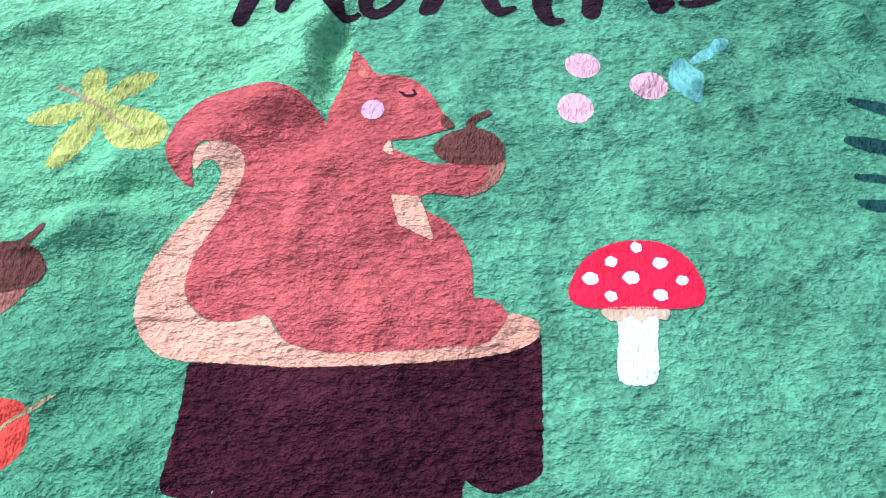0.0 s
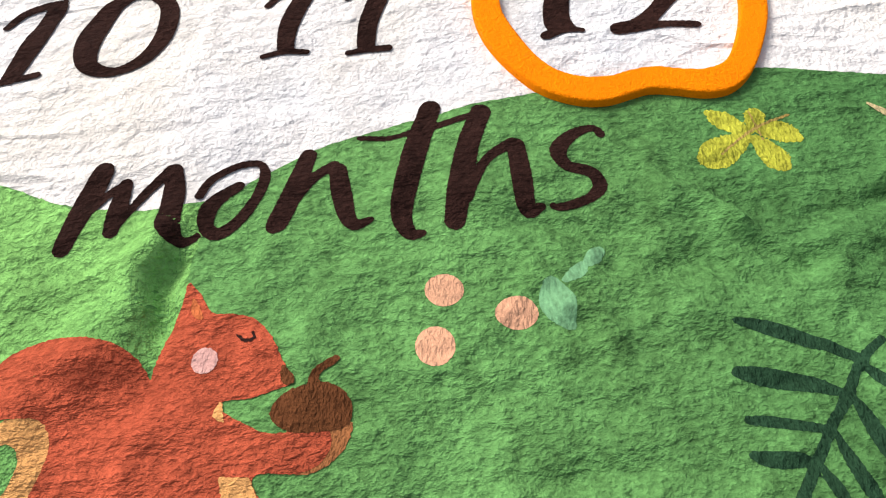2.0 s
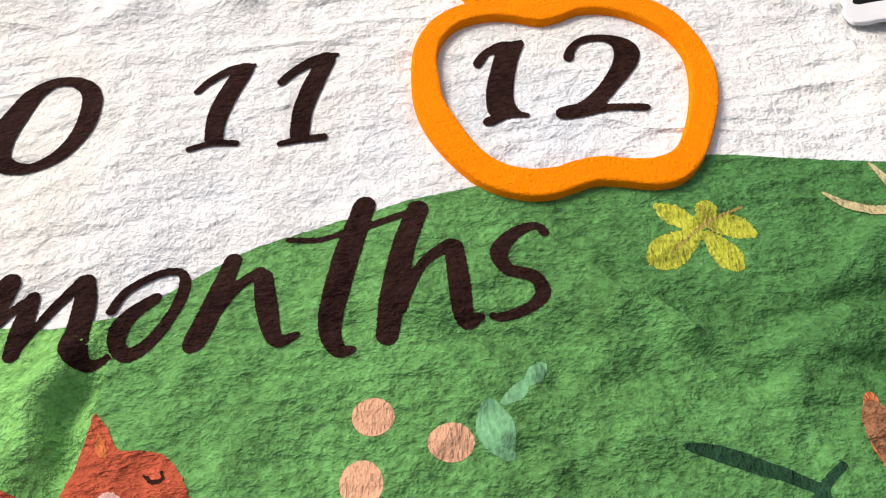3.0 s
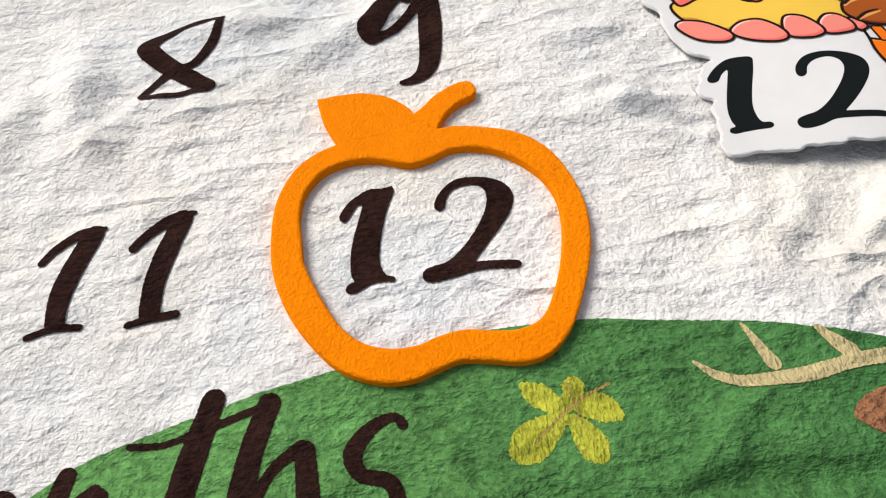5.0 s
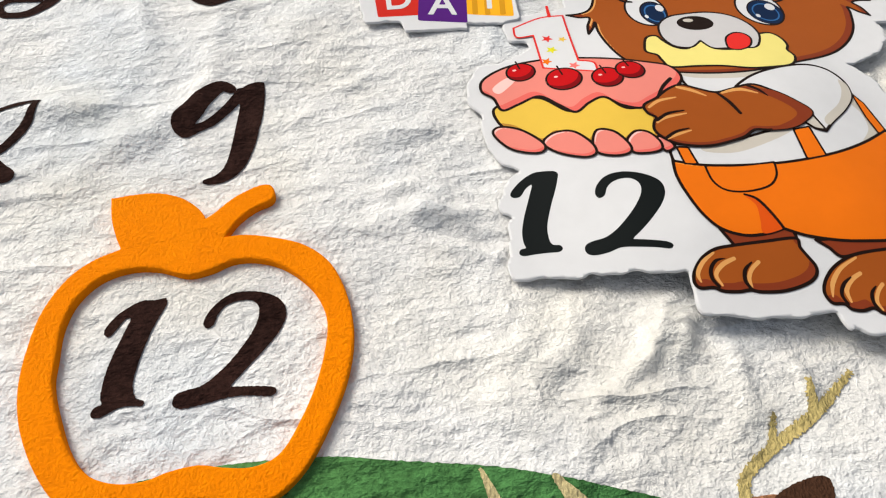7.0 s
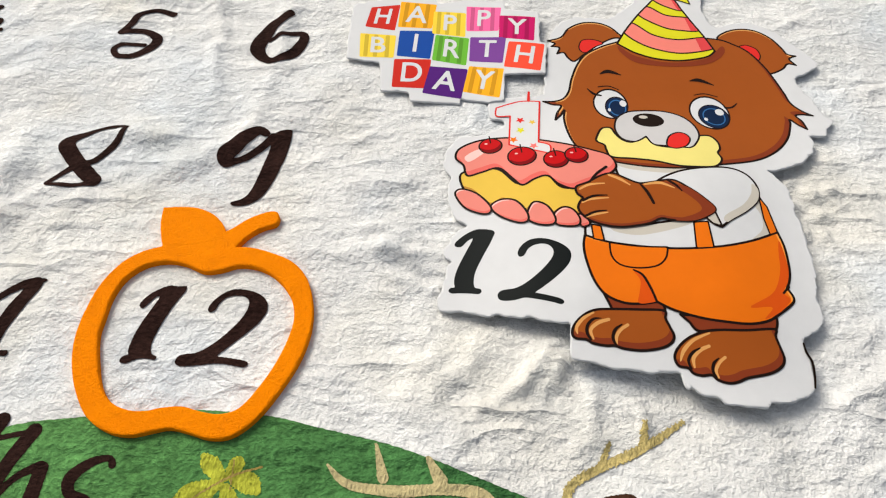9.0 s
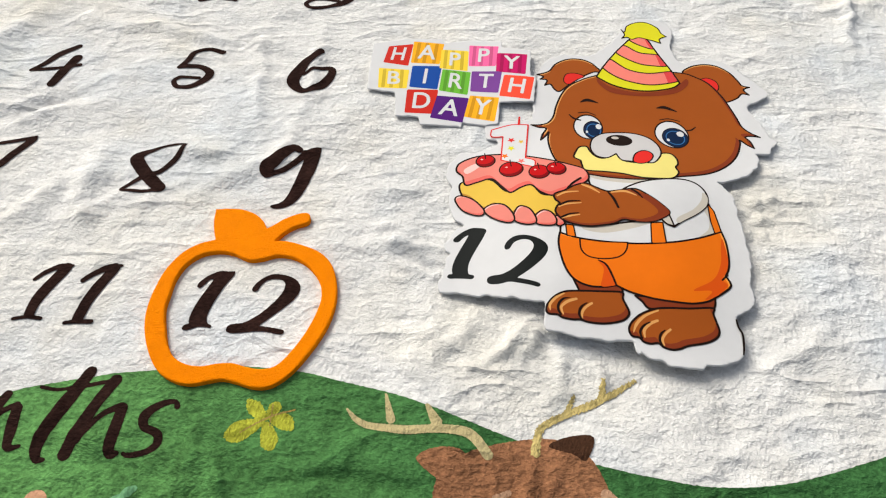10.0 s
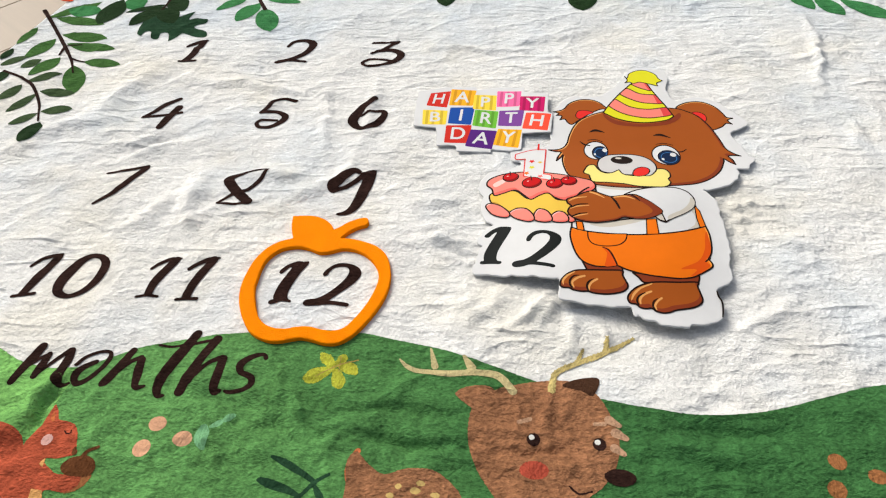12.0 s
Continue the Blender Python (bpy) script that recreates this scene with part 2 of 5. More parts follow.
class Cut:
    """The first field less the second (or, with keep, only where both are)."""
    def __init__(self, a, b, keep=False):
        self.a, self.b, self.k, self.box = a, b, 1 if keep else -1, a.box

    def __call__(self, X, Y):
        return np.minimum(self.a(X, Y), self.k * self.b(X, Y))


class Edge:
    """A line of a given width along the border of a field."""
    def __init__(self, f, width):
        self.f, self.w = f, width / 2
        b = f.box
        self.box = (b[0] - width, b[1] - width, b[2] + width, b[3] + width)

    def __call__(self, X, Y):
        return self.w - np.abs(self.f(X, Y))


class Frayed:
    """A border made slightly uneven, as dye in pile or scissors leave it."""
    def __init__(self, f, by, size):
        self.f, self.by, self.k = f, by, 6.283 / size
        b = f.box
        self.box = (b[0] - by, b[1] - by, b[2] + by, b[3] + by)

    def __call__(self, X, Y):
        k = self.k
        n = np.sin(k * X + 1.7 * np.sin(k * 0.61 * Y)) + np.sin(1.31 * k * Y + 1.9 * np.sin(k * 0.77 * X + 1)) + 0.7 * np.sin(2.3 * k * (X * 0.8 + Y * 0.6))
        return self.f(X, Y) + n * self.by * 0.4


def sheet(field, step, top, skirt=None):
    """A mesh that fills a field on a grid; top(X, Y, inside) gives its height, and skirt(X, Y) closes the rim down to that height."""
    x0, y0, x1, y1 = field.box
    gx, gy = np.arange(x0 - step * 1.5, x1 + step * 2, step), np.arange(y0 - step * 1.5, y1 + step * 2, step)
    X, Y = np.meshgrid(gx, gy)
    F = field(X, Y)
    F = np.where(np.abs(F) < 1e-4, 1e-4, F)
    F[0, :] = F[-1, :] = np.minimum(F[0, :], -1e-3)
    F[:, 0] = F[:, -1] = -1e-3
    ny, nx = F.shape
    ins = F > 0
    index = -np.ones(F.shape, int)
    index[ins] = np.arange(ins.sum())
    vx, vy, vf = list(X[ins]), list(Y[ins]), list(F[ins])
    full = ins[:-1, :-1] & ins[:-1, 1:] & ins[1:, 1:] & ins[1:, :-1]
    some = (ins[:-1, :-1] | ins[:-1, 1:] | ins[1:, 1:] | ins[1:, :-1]) & ~full
    j, i = np.nonzero(full)
    faces = np.stack([index[j, i], index[j, i + 1], index[j + 1, i + 1], index[j + 1, i]], -1).tolist()
    made, rim = {}, []
    for j, i in zip(*np.nonzero(some)):
        ring = [(j, i), (j, i + 1), (j + 1, i + 1), (j + 1, i)]
        loop, cuts = [], []
        for k in range(4):
            a, b = ring[k], ring[(k + 1) % 4]
            if ins[a]:
                loop.append(index[a])
            if ins[a] != ins[b]:
                key = (min(a, b), max(a, b))
                if key not in made:
                    t = F[a] / (F[a] - F[b])
                    made[key] = len(vx)
                    vx.append(X[a] + t * (X[b] - X[a])), vy.append(Y[a] + t * (Y[b] - Y[a])), vf.append(0.0)
                loop.append(made[key])
                cuts.append((made[key], ins[a]))
        if len(loop) > 2:
            faces.append([int(v) for v in loop])
        if len(cuts) == 2:
            (a, out), (b, _) = cuts
            rim.append((a, b) if out else (b, a))
    vx, vy, vf = np.array(vx), np.array(vy), np.array(vf)
    z = top(vx, vy, vf)
    verts = np.stack([vx, vy, z], -1)
    if skirt:
        low, count = {}, len(verts)
        extra = []
        for a, b in rim:
            for v in (a, b):
                if v not in low:
                    low[v] = count + len(extra)
                    extra.append((vx[v], vy[v], float(skirt(vx[v], vy[v]))))
            faces.append([b, a, low[a], low[b]])
        verts = np.concatenate([verts, np.array(extra)])
    me = bpy.data.meshes.new("sheet")
    me.from_pydata((verts / 1000).tolist(), [], faces)
    me.polygons.foreach_set("use_smooth", [True] * len(me.polygons))
    me.update()
    return me


# ---- the blanket's relief, in millimetres ----
rng = np.random.default_rng(4)
WAVES = []
for _ in range(40):
    length = 22 * (7.0 ** rng.random())
    turn = rng.normal(0.05, 0.9)
    WAVES.append((math.cos(turn + 1.571) * 6.283 / length, math.sin(turn + 1.571) * 6.283 / length, rng.random() * 6.283, 0.0022 * length * (0.5 + rng.random())))
# long folds: from, to, height, half width
FOLDS = []


def fold(line, height, width):
    FOLDS.append((*line[0], *line[1], height, width))


fold([(-184.4, -101.7), (-193.2, -140.3)], 7.5, 9)
fold([(-185.5, -125.8), (-186.0, -163.8)], -3.0, 6)
fold([(-179.3, -111.4), (-186.6, -142.1)], -3.6, 4.5)
fold([(-193.4, -137.9), (-218.1, -168.5)], 6.5, 10)
fold([(-211.9, -160.1), (-229.8, -194.2)], 3.0, 12)
fold([(-273.3, -184.1), (-230.3, -182.4)], 5.5, 9)
fold([(-317.3, -122.6), (-283.4, -109.1)], 3.5, 7)
fold([(-276.2, -207.3), (-244.7, -199.6)], 2.6, 7)
fold([(-278.1, -249.0), (-245.4, -259.7)], 2.2, 7)
fold([(-244.7, -269.3), (-222.7, -275.7)], 2.0, 8)
fold([(-272.8, -197.6), (-231.5, -194.1)], -4.0, 8)
fold([(-266.5, -207.1), (-240.1, -203.0)], 2.5, 8)
fold([(-133.3, -151.0), (-153.8, -212.7)], 0.6, 10)
fold([(-119.4, -196.1), (-4.7, -205.8)], -1.2, 4)
fold([(-49.1, -136.9), (-43.9, -176.1)], 2.0, 6)
fold([(-13.0, -85.0), (-18.6, -131.5)], 2.0, 6)
fold([(1.4, -117.9), (5.6, -134.3)], 2.2, 6)
fold([(5.6, -134.3), (37.1, -140.7)], -1.8, 5)
fold([(-38.5, -151.0), (9.8, -158.0)], 1.5, 9)
fold([(-381.6, 164.7), (-315.6, 227.3)], 5.0, 13)
fold([(-323.8, 216.6), (-273.5, 339.3)], 5.0, 13)
fold([(-276.7, 158.4), (-193.5, 199.3)], -3.0, 10)
fold([(-264.3, 145.0), (-182.0, 184.9)], 3.0, 9)
fold([(-375.6, 132.2), (-264.0, 118.4)], 3.0, 14)
fold([(-238.2, 302.4), (-61.8, 272.6)], 3.0, 9)
fold([(-177.1, 327.5), (-31.4, 249.3)], -2.0, 8)
fold([(-8.3, 305.3), (-6.2, 180.4)], 2.0, 7)
fold([(-6.2, 180.4), (-15.1, 110.8)], 1.6, 7)
fold([(-165.6, 139.3), (-142.1, 44.5)], 2.0, 9)
fold([(-218.5, 33.8), (-164.7, 105.2)], 2.5, 10)
fold([(19.0, 44.8), (127.2, 56.8)], 1.5, 6)
fold([(40.9, 373.6), (148.8, 367.6)], 1.8, 6)
fold([(135.1, 380.4), (222.2, 409.6)], 2.0, 6)
fold([(487.1, 433.4), (471.4, 300.6)], 2.0, 6)
fold([(417.6, 344.9), (549.2, 369.6)], 1.6, 6)
fold([(-12.2, -76.3), (-13.7, -108.3)], 1.8, 5)
fold([(-15.1, -105.8), (13.8, -135.0)], 2.4, 5)
fold([(-31.5, -132.4), (5.7, -143.2)], -2.2, 6)
fold([(4.8, -134.1), (46.9, -144.5)], 1.8, 6)
fold([(-102.9, -69.0), (-109.9, -113.7)], 1.5, 5)
fold([(-152.2, -109.2), (-151.9, -133.8)], 1.4, 5)
fold([(-141.5, -131.0), (-109.3, -130.3)], 1.3, 7)
fold([(19.5, 56.9), (80.7, 39.5)], 3.4, 3.4)
fold([(73.7, 42.2), (116.9, 24.7)], 3.0, 3.4)
fold([(27.4, 65.9), (121.9, 60.8)], 2.0, 4)
fold([(86.1, 49.5), (120.8, 35.3)], 2.2, 3.2)
fold([(67.1, 46.2), (112.7, 49.8)], 2.4, 5)
fold([(-157.8, 65.7), (-128.4, 50.9)], 3.0, 8)
fold([(-152.5, 128.2), (-155.4, 65.3)], 4.5, 10)
fold([(-105.6, 131.4), (-56.9, 134.7)], 3.3, 8)
fold([(-62.9, 95.8), (-0.6, 137.1)], 3.0, 10)
fold([(189.1, -3.0), (157.8, -34.6)], 3.3, 5)
fold([(204.5, -12.1), (145.6, -40.2)], 2.7, 5)
fold([(57.9, -7.5), (120.9, -27.6)], 1.4, 8)
fold([(23.1, 41.1), (121.4, 51.7)], 1.5, 5)
fold([(44.3, 24.4), (116.4, 23.5)], 1.3, 5)
fold([(50.8, 11.0), (112.7, -6.6)], 1.2, 6)
fold([(125.0, -6.0), (101.7, -47.0)], 1.5, 7)
fold([(89.7, -49.5), (145.2, -50.3)], 1.3, 7)
fold([(191.4, -16.4), (165.2, -46.3)], 2.0, 5)
fold([(200.9, -23.1), (192.9, -64.4)], 1.8, 5)
fold([(151.4, 0.2), (119.9, -35.2)], 2.0, 6)
fold([(223.2, -28.9), (223.5, -62.6)], 1.8, 4)
fold([(-65.0, 294.8), (-41.6, 157.7)], 1.8, 6)
fold([(46.0, 48.5), (128.5, 46.7)], 1.6, 5)
fold([(47.2, 101.8), (117.9, 98.4)], 1.2, 6)
fold([(-157.0, 54.8), (-108.9, 92.4)], 2.0, 8)
fold([(5.7, -142.7), (36.5, -136.2)], -1.6, 5)
fold([(37.8, -142.6), (127.5, -142.6)], -2.0, 5)
fold([(49.4, -119.6), (121.6, -117.0)], -1.5, 5)
fold([(240.6, -125.3), (332.7, -119.7)], -1.6, 5)
fold([(272.0, -138.3), (311.5, -135.8)], 1.4, 5)
fold([(135.4, -146.1), (191.3, -148.2)], 1.5, 6)
fold([(-0.1, -130.8), (24.2, -138.8)], -2.0, 4)
fold([(42.8, -141.4), (125.1, -146.1)], -2.0, 4)
fold([(129.2, -144.6), (203.7, -142.5)], -2.2, 4)
fold([(6.3, -120.3), (109.8, -118.3)], -1.6, 4)
fold([(168.9, -153.9), (211.0, -157.4)], 2.0, 5)
fold([(178.9, -98.6), (181.1, -135.1)], 1.8, 4)
fold([(190.2, -105.7), (191.9, -118.9)], 1.6, 4)
fold([(485.2, 390.1), (461.2, 278.1)], 2.0, 5)
fold([(484.5, 448.3), (485.2, 390.1)], 1.8, 5)
fold([(369.9, 371.0), (461.5, 353.3)], 1.6, 5)
fold([(479.7, 249.5), (471.7, 168.6)], 1.6, 6)
fold([(355.9, 67.0), (416.4, 56.6)], 1.5, 6)
fold([(330.2, -40.9), (380.3, 17.5)], 1.6, 7)
fold([(403.8, 201.0), (480.8, 216.5)], 1.5, 5)
fold([(246.0, -146.3), (333.9, -145.7)], -2.0, 5)
fold([(267.2, -120.1), (354.5, -118.2)], -1.8, 5)
fold([(-82.0, -116.8), (-16.3, -121.8)], -1.6, 5)
fold([(-369.3, 189.7), (-275.9, 228.1)], 2.2, 10)
fold([(71.2, -101.9), (106.9, -89.0)], 1.6, 5)
# small dimples and bumps: middle, height, radius
DENTS = [(76.8, -35.6, -1.6, 3.2), (247.5, -100.4, 1.8, 4.0), (392.7, -73.8, 2.0, 6.0), (-56.0, -150.9, 3.4, 5.0), (-44.3, -132.6, 2.2, 4.0)]
DENTS += [(x, y, 3.2, 4.2) for x, y in [(332.2, 113.5), (345.7, 105.2), (332.5, 96.0), (348.1, 90.6), (333.9, 75.6), (345.4, 75.4), (358.0, 109.4)]]
# narrow creases that come and go: direction and spacing, phase, height
CREASES = []
for _ in range(9):
    turn, gap = rng.normal(0.02, 0.28) + (1.5 if rng.random() < 0.25 else 0), 48 + 70 * rng.random()
    CREASES.append((-math.sin(turn) * 3.1416 / gap, math.cos(turn) * 3.1416 / gap, rng.random() * 6.283, 0.32 + 0.45 * rng.random()))


def relief(X, Y):
    X, Y = np.asarray(X, float), np.asarray(Y, float)
    z = np.zeros(X.shape)
    for kx, ky, ph, a in WAVES:
        z = z + a * np.sin(kx * X + ky * Y + ph + 0.9 * np.sin(0.021 * X - 0.017 * Y + ph * 2))
    # folds wander a little from their straight course
    FX = X + 2.2 * np.sin(0.11 * Y + 0.05 * X) + 1.1 * np.sin(0.29 * Y + 0.13 * X + 1)
    FY = Y + 2.2 * np.sin(0.09 * X - 0.04 * Y) + 1.1 * np.sin(0.31 * X + 0.17 * Y)
    for x0, y0, x1, y1, h, w in FOLDS:
        dx, dy = x1 - x0, y1 - y0
        t = np.clip(((FX - x0) * dx + (FY - y0) * dy) / (dx * dx + dy * dy), 0, 1)
        d = np.hypot(FX - x0 - t * dx, FY - y0 - t * dy)
        z = z + (1.8 if abs(h) < 4 else 1.0) * h * np.exp(-(d / w) ** 2) * np.sin(3.1416 * np.clip(t, 0.12, 0.88))
    # pressed flat under and inside the felt ring
    z = z * (1 - 0.85 / (1 + np.exp((np.hypot(X, (Y + 2) * 0.9) - 92) / 7)))
    for x, y, h, r in DENTS:
        z = z + h * np.exp(-((X - x) ** 2 + (Y - y) ** 2) / r ** 2)
    for n, (kx, ky, ph, a) in enumerate(CREASES):
        s = np.sin(kx * X + ky * Y + ph + 0.8 * np.sin(0.031 * X + 0.024 * Y + 2.1 * n) + 0.5 * np.sin(0.067 * Y - 0.049 * X + n))
        here = np.clip(np.sin(0.019 * X + 1.3 * n) + np.sin(0.023 * Y + 0.7 * n + 0.011 * X), 0, 1.4)
        z = z + a * here * np.exp(-(s / 0.22) ** 2) / (1 + np.exp((92 - np.hypot(X, (Y + 2) * 0.9)) / 7))
    return z


CARD_T = 1.6


def eased(a):
    a = np.clip(a, 0, 1)
    return a * a * (3 - 2 * a)


def warp(X, Y):
    """The underside of the bent card: it lies down along the cake and the hat and bows up along the middle of the body."""
    X, Y = np.asarray(X, float), np.asarray(Y, float)
    return 1.4 + 13.0 * eased((X - 112) / 90) * (1 - 0.6 * eased((X - 265) / 70)) * (1 - 0.9 * eased((Y - 85) / 100)) * (1 - 0.45 * eased((25 - Y) / 60))


def over(level):
    """Lies on the blanket, as the given layer of print."""
    return lambda X, Y, F: relief(X, Y) + 0.30 + 0.11 * level


# ---- objects ----
def part(name, me, material, parent=None, label=""):
    ob = new(name, me)
    me.name = name
    if not me.materials:
        me.materials.append(material)
    ob.parent = parent
    return tagged(ob, label) if label else ob


def empty(name, label, category, group="", kind=""):
    return tagged(new(name), label, category, group, kind)


def dye(name, field, material, parent, level=1, step=1.0, label="", fray=0.35):
    return part(name, sheet(Frayed(field, fray, 2.4) if fray else field, step, over(level), None), material, parent, label)


# wooden floor under and beyond the blanket: planks laid on a sub-floor
bm = bmesh.new()
bmesh.ops.create_grid(bm, x_segments=2, y_segments=2, size=1.82)
bmesh.ops.rotate(bm, cent=(0, 0, 0), matrix=Matrix.Rotation(radians(52), 3, "Z"), verts=bm.verts)
me = bpy.data.meshes.new("floor")
bm.to_mesh(me), bm.free()
floor = part("floor", me, WOOD)
floor.location.z = -0.034
tagged(floor, "pale brown wooden plank floor under the blanket", "floor", kind="structure")
planks = {}
for length in (1.2, 0.6):
    bm = bmesh.new()
    bmesh.ops.create_cube(bm, size=1.0)
    bmesh.ops.scale(bm, vec=(length - 0.0005, 0.1295, 0.02), verts=bm.verts)
    bmesh.ops.bevel(bm, geom=bm.edges[:], offset=0.001, segments=1, affect="EDGES")
    planks[length] = bpy.data.meshes.new("plank")
    bm.to_mesh(planks[length]), bm.free()
for row in range(-14, 14):
    x = -1.8
    for length in ((1.2, 1.2, 1.2) if row % 2 else (0.6, 1.2, 1.2, 0.6)):
        p = part("plank", planks[length], WOOD, floor)
        spot = Matrix.Rotation(radians(52), 3, "Z") @ Vector((x + length / 2, (row + 0.5) * 0.13, 0))
        p.matrix_local = Matrix.Translation((spot.x, spot.y, 0.012)) @ Matrix.Rotation(radians(52), 4, "Z")
        x += length

# the blanket: a soft rectangle with a rounded hem
BY0, BX1, BY1 = -420.0, 600.0, 640.0
EDGE = [(-509.2, 286.0), (-506.0, 355.7), (-502.1, 433.6), (-490.9, 499.9)]  # the hem where the floor shows
blanket = empty("blanket", "white and green plush baby blanket, creased, spread on the floor", "blanket")
slope = np.array(EDGE[3]) - np.array(EDGE[0])
top_left = np.array(EDGE[3]) + slope * (BY1 - EDGE[3][1]) / slope[1]
low_left = np.array(EDGE[0]) - slope * (EDGE[0][1] - BY0) / slope[1] * 0.15
outline = Area([(low_left[0], BY0), (low_left[0], BY0), (BX1, BY0), (BX1, BY0), (BX1, BY1), (BX1, BY1), tuple(top_left), tuple(top_left), *EDGE[::-1], (low_left[0], EDGE[0][1] - 120)])

# printed ground: two green hills
HILL = Area([(-348.1, -46.7), (-286.8, -69.9), (-248.6, -84.7), (-222.9, -96.1), (-191.0, -101.5), (-170.6, -97.9), (-153.7, -86.2), (-131.1, -74.3), (-92.2, -65.1), (-52.6, -57.9), (-8.4, -51.8), (37.0, -52.8), (64.5, -57.8), (91.4, -62.8), (117.8, -70.0), (151.8, -81.8), (184.4, -92.1), (215.8, -99.6), (238.6, -104.1), (268.3, -108.4), (298.3, -107.8), (325.3, -103.1), (357.2, -93.0), (385.7, -82.9), (413.4, -75.2), (456.0, -70.2)] + [(596, -60), (596, -60), (596, -416), (596, -416), (low_left[0] + 4, -416), (low_left[0] + 4, -416)])

def cloth_top(X, Y, F):
    """The white pile, shorn a little where the green print lies over it."""
    sunk = np.zeros(X.shape)
    low = Y < -40
    sunk[low] = np.clip(HILL(X[low], Y[low]) / 3, 0, 1)
    return relief(X, Y) - 6 * np.exp(-F / 4) - 0.9 * sunk


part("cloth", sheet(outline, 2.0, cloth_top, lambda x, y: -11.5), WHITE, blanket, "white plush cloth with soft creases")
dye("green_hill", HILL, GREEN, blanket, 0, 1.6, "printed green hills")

LEFT_HILL = Area([(-174.0, -103.4), (-177.5, -123.6), (-177.8, -147.7), (-185.3, -157.7)] + [(-197.4, -190.2), (-209.5, -214.5), (-220.3, -235.5), (-213.1, -259.8), (-208.3, -287.9), (-205.8, -302.7)] + [(low_left[0] + 6, -400), (low_left[0] + 6, -400), (low_left[0] + 6, -40)] + [(-347.6, -47.3), (-286.4, -70.5), (-248.3, -85.2), (-222.6, -96.6), (-190.7, -102.1)])
# painted-on brightness where the left slope faces the light
dye("lit_left_hill", Cut(LEFT_HILL, HILL, True), GREEN_LIT, blanket, 0.5, 1.5, "left part of the green print, coloured lighter as if lit", 1.2)

# ---- printed woodland scene ----
stump = Area([(-219.0, -250.1), (-219.0, -250.1), (-194.3, -251.7), (-174.5, -252.5), (-150.2, -251.8), (-132.4, -250.0), (-122.6, -247.7), (-117.5, -244.7), (-116.1, -242.0), (-116.1, -242.0), (-117.0, -261.2), (-118.5, -282.6), (-118.5, -282.6), (-123.1, -285.2), (-130.7, -287.4), (-135.1, -286.5), (-139.2, -283.8), (-139.2, -283.8), (-140.2, -288.7), (-140.2, -288.7), (-157.3, -289.8), (-178.0, -290.2), (-197.2, -289.7), (-206.4, -287.9), (-204.9, -283.6), (-204.9, -283.6), (-207.5, -288.2), (-217.7, -287.2), (-220.8, -284.6), (-219.7, -275.7), (-219.1, -263.0)])
dye("tree_stump", stump, STUMP, blanket, 1, 1.2, "printed dark brown tree stump")
top = Area([(-194.3, -251.7), (-181.6, -246.4), (-158.4, -247.1), (-133.9, -245.5), (-127.9, -240.1), (-124.4, -236.7), (-117.9, -238.9), (-116.4, -241.5), (-117.8, -245.1), (-123.4, -248.0), (-132.4, -250.0), (-150.2, -251.8), (-174.5, -252.5)])
dye("stump_top", top, STUMP_TOP, blanket, 2, 1.0)
squirrel = dye("squirrel", Area([(-227.1, -189.9), (-231.6, -187.3), (-236.6, -180.2), (-238.5, -170.9), (-236.2, -162.1), (-230.4, -152.0), (-218.0, -148.3), (-206.3, -150.8), (-196.6, -152.9), (-190.0, -156.8), (-185.0, -164.0), (-185.0, -164.0), (-184.3, -155.0), (-181.5, -145.7), (-178.5, -139.8), (-177.2, -130.7), (-177.2, -130.7), (-173.1, -134.9), (-167.9, -143.1), (-161.3, -144.2), (-154.2, -146.3), (-148.1, -154.2), (-144.1, -162.9), (-140.7, -168.2), (-141.6, -170.1), (-147.0, -171.4), (-153.7, -173.0), (-161.5, -173.0), (-161.9, -175.9), (-154.6, -180.7), (-147.0, -184.4), (-134.0, -183.9), (-130.6, -184.3), (-130.0, -188.9), (-133.3, -193.7), (-139.7, -196.0), (-147.9, -195.3), (-151.6, -196.1), (-149.8, -201.2), (-143.5, -205.4), (-139.1, -210.4), (-136.2, -218.5), (-135.7, -226.4), (-136.0, -231.6), (-136.0, -231.6), (-130.1, -232.4), (-126.4, -235.2), (-125.8, -237.9), (-128.9, -242.8)] + [(-133.9, -246.7), (-142.1, -247.1), (-158.4, -248.3), (-171.5, -248.4), (-181.5, -247.6), (-190.0, -245.1), (-193.8, -240.9), (-196.9, -236.5), (-200.4, -236.0), (-204.5, -237.4), (-213.1, -237.6), (-218.7, -234.7), (-222.6, -230.0), (-224.2, -223.1), (-223.1, -215.0), (-218.2, -205.0), (-213.6, -196.9), (-211.1, -187.2), (-211.2, -179.5), (-214.1, -175.1), (-219.5, -174.8), (-225.2, -175.7), (-227.2, -181.0), (-227.7, -185.9)]), RED_FUR, blanket, 3, 1.0, "printed russet squirrel holding an acorn")
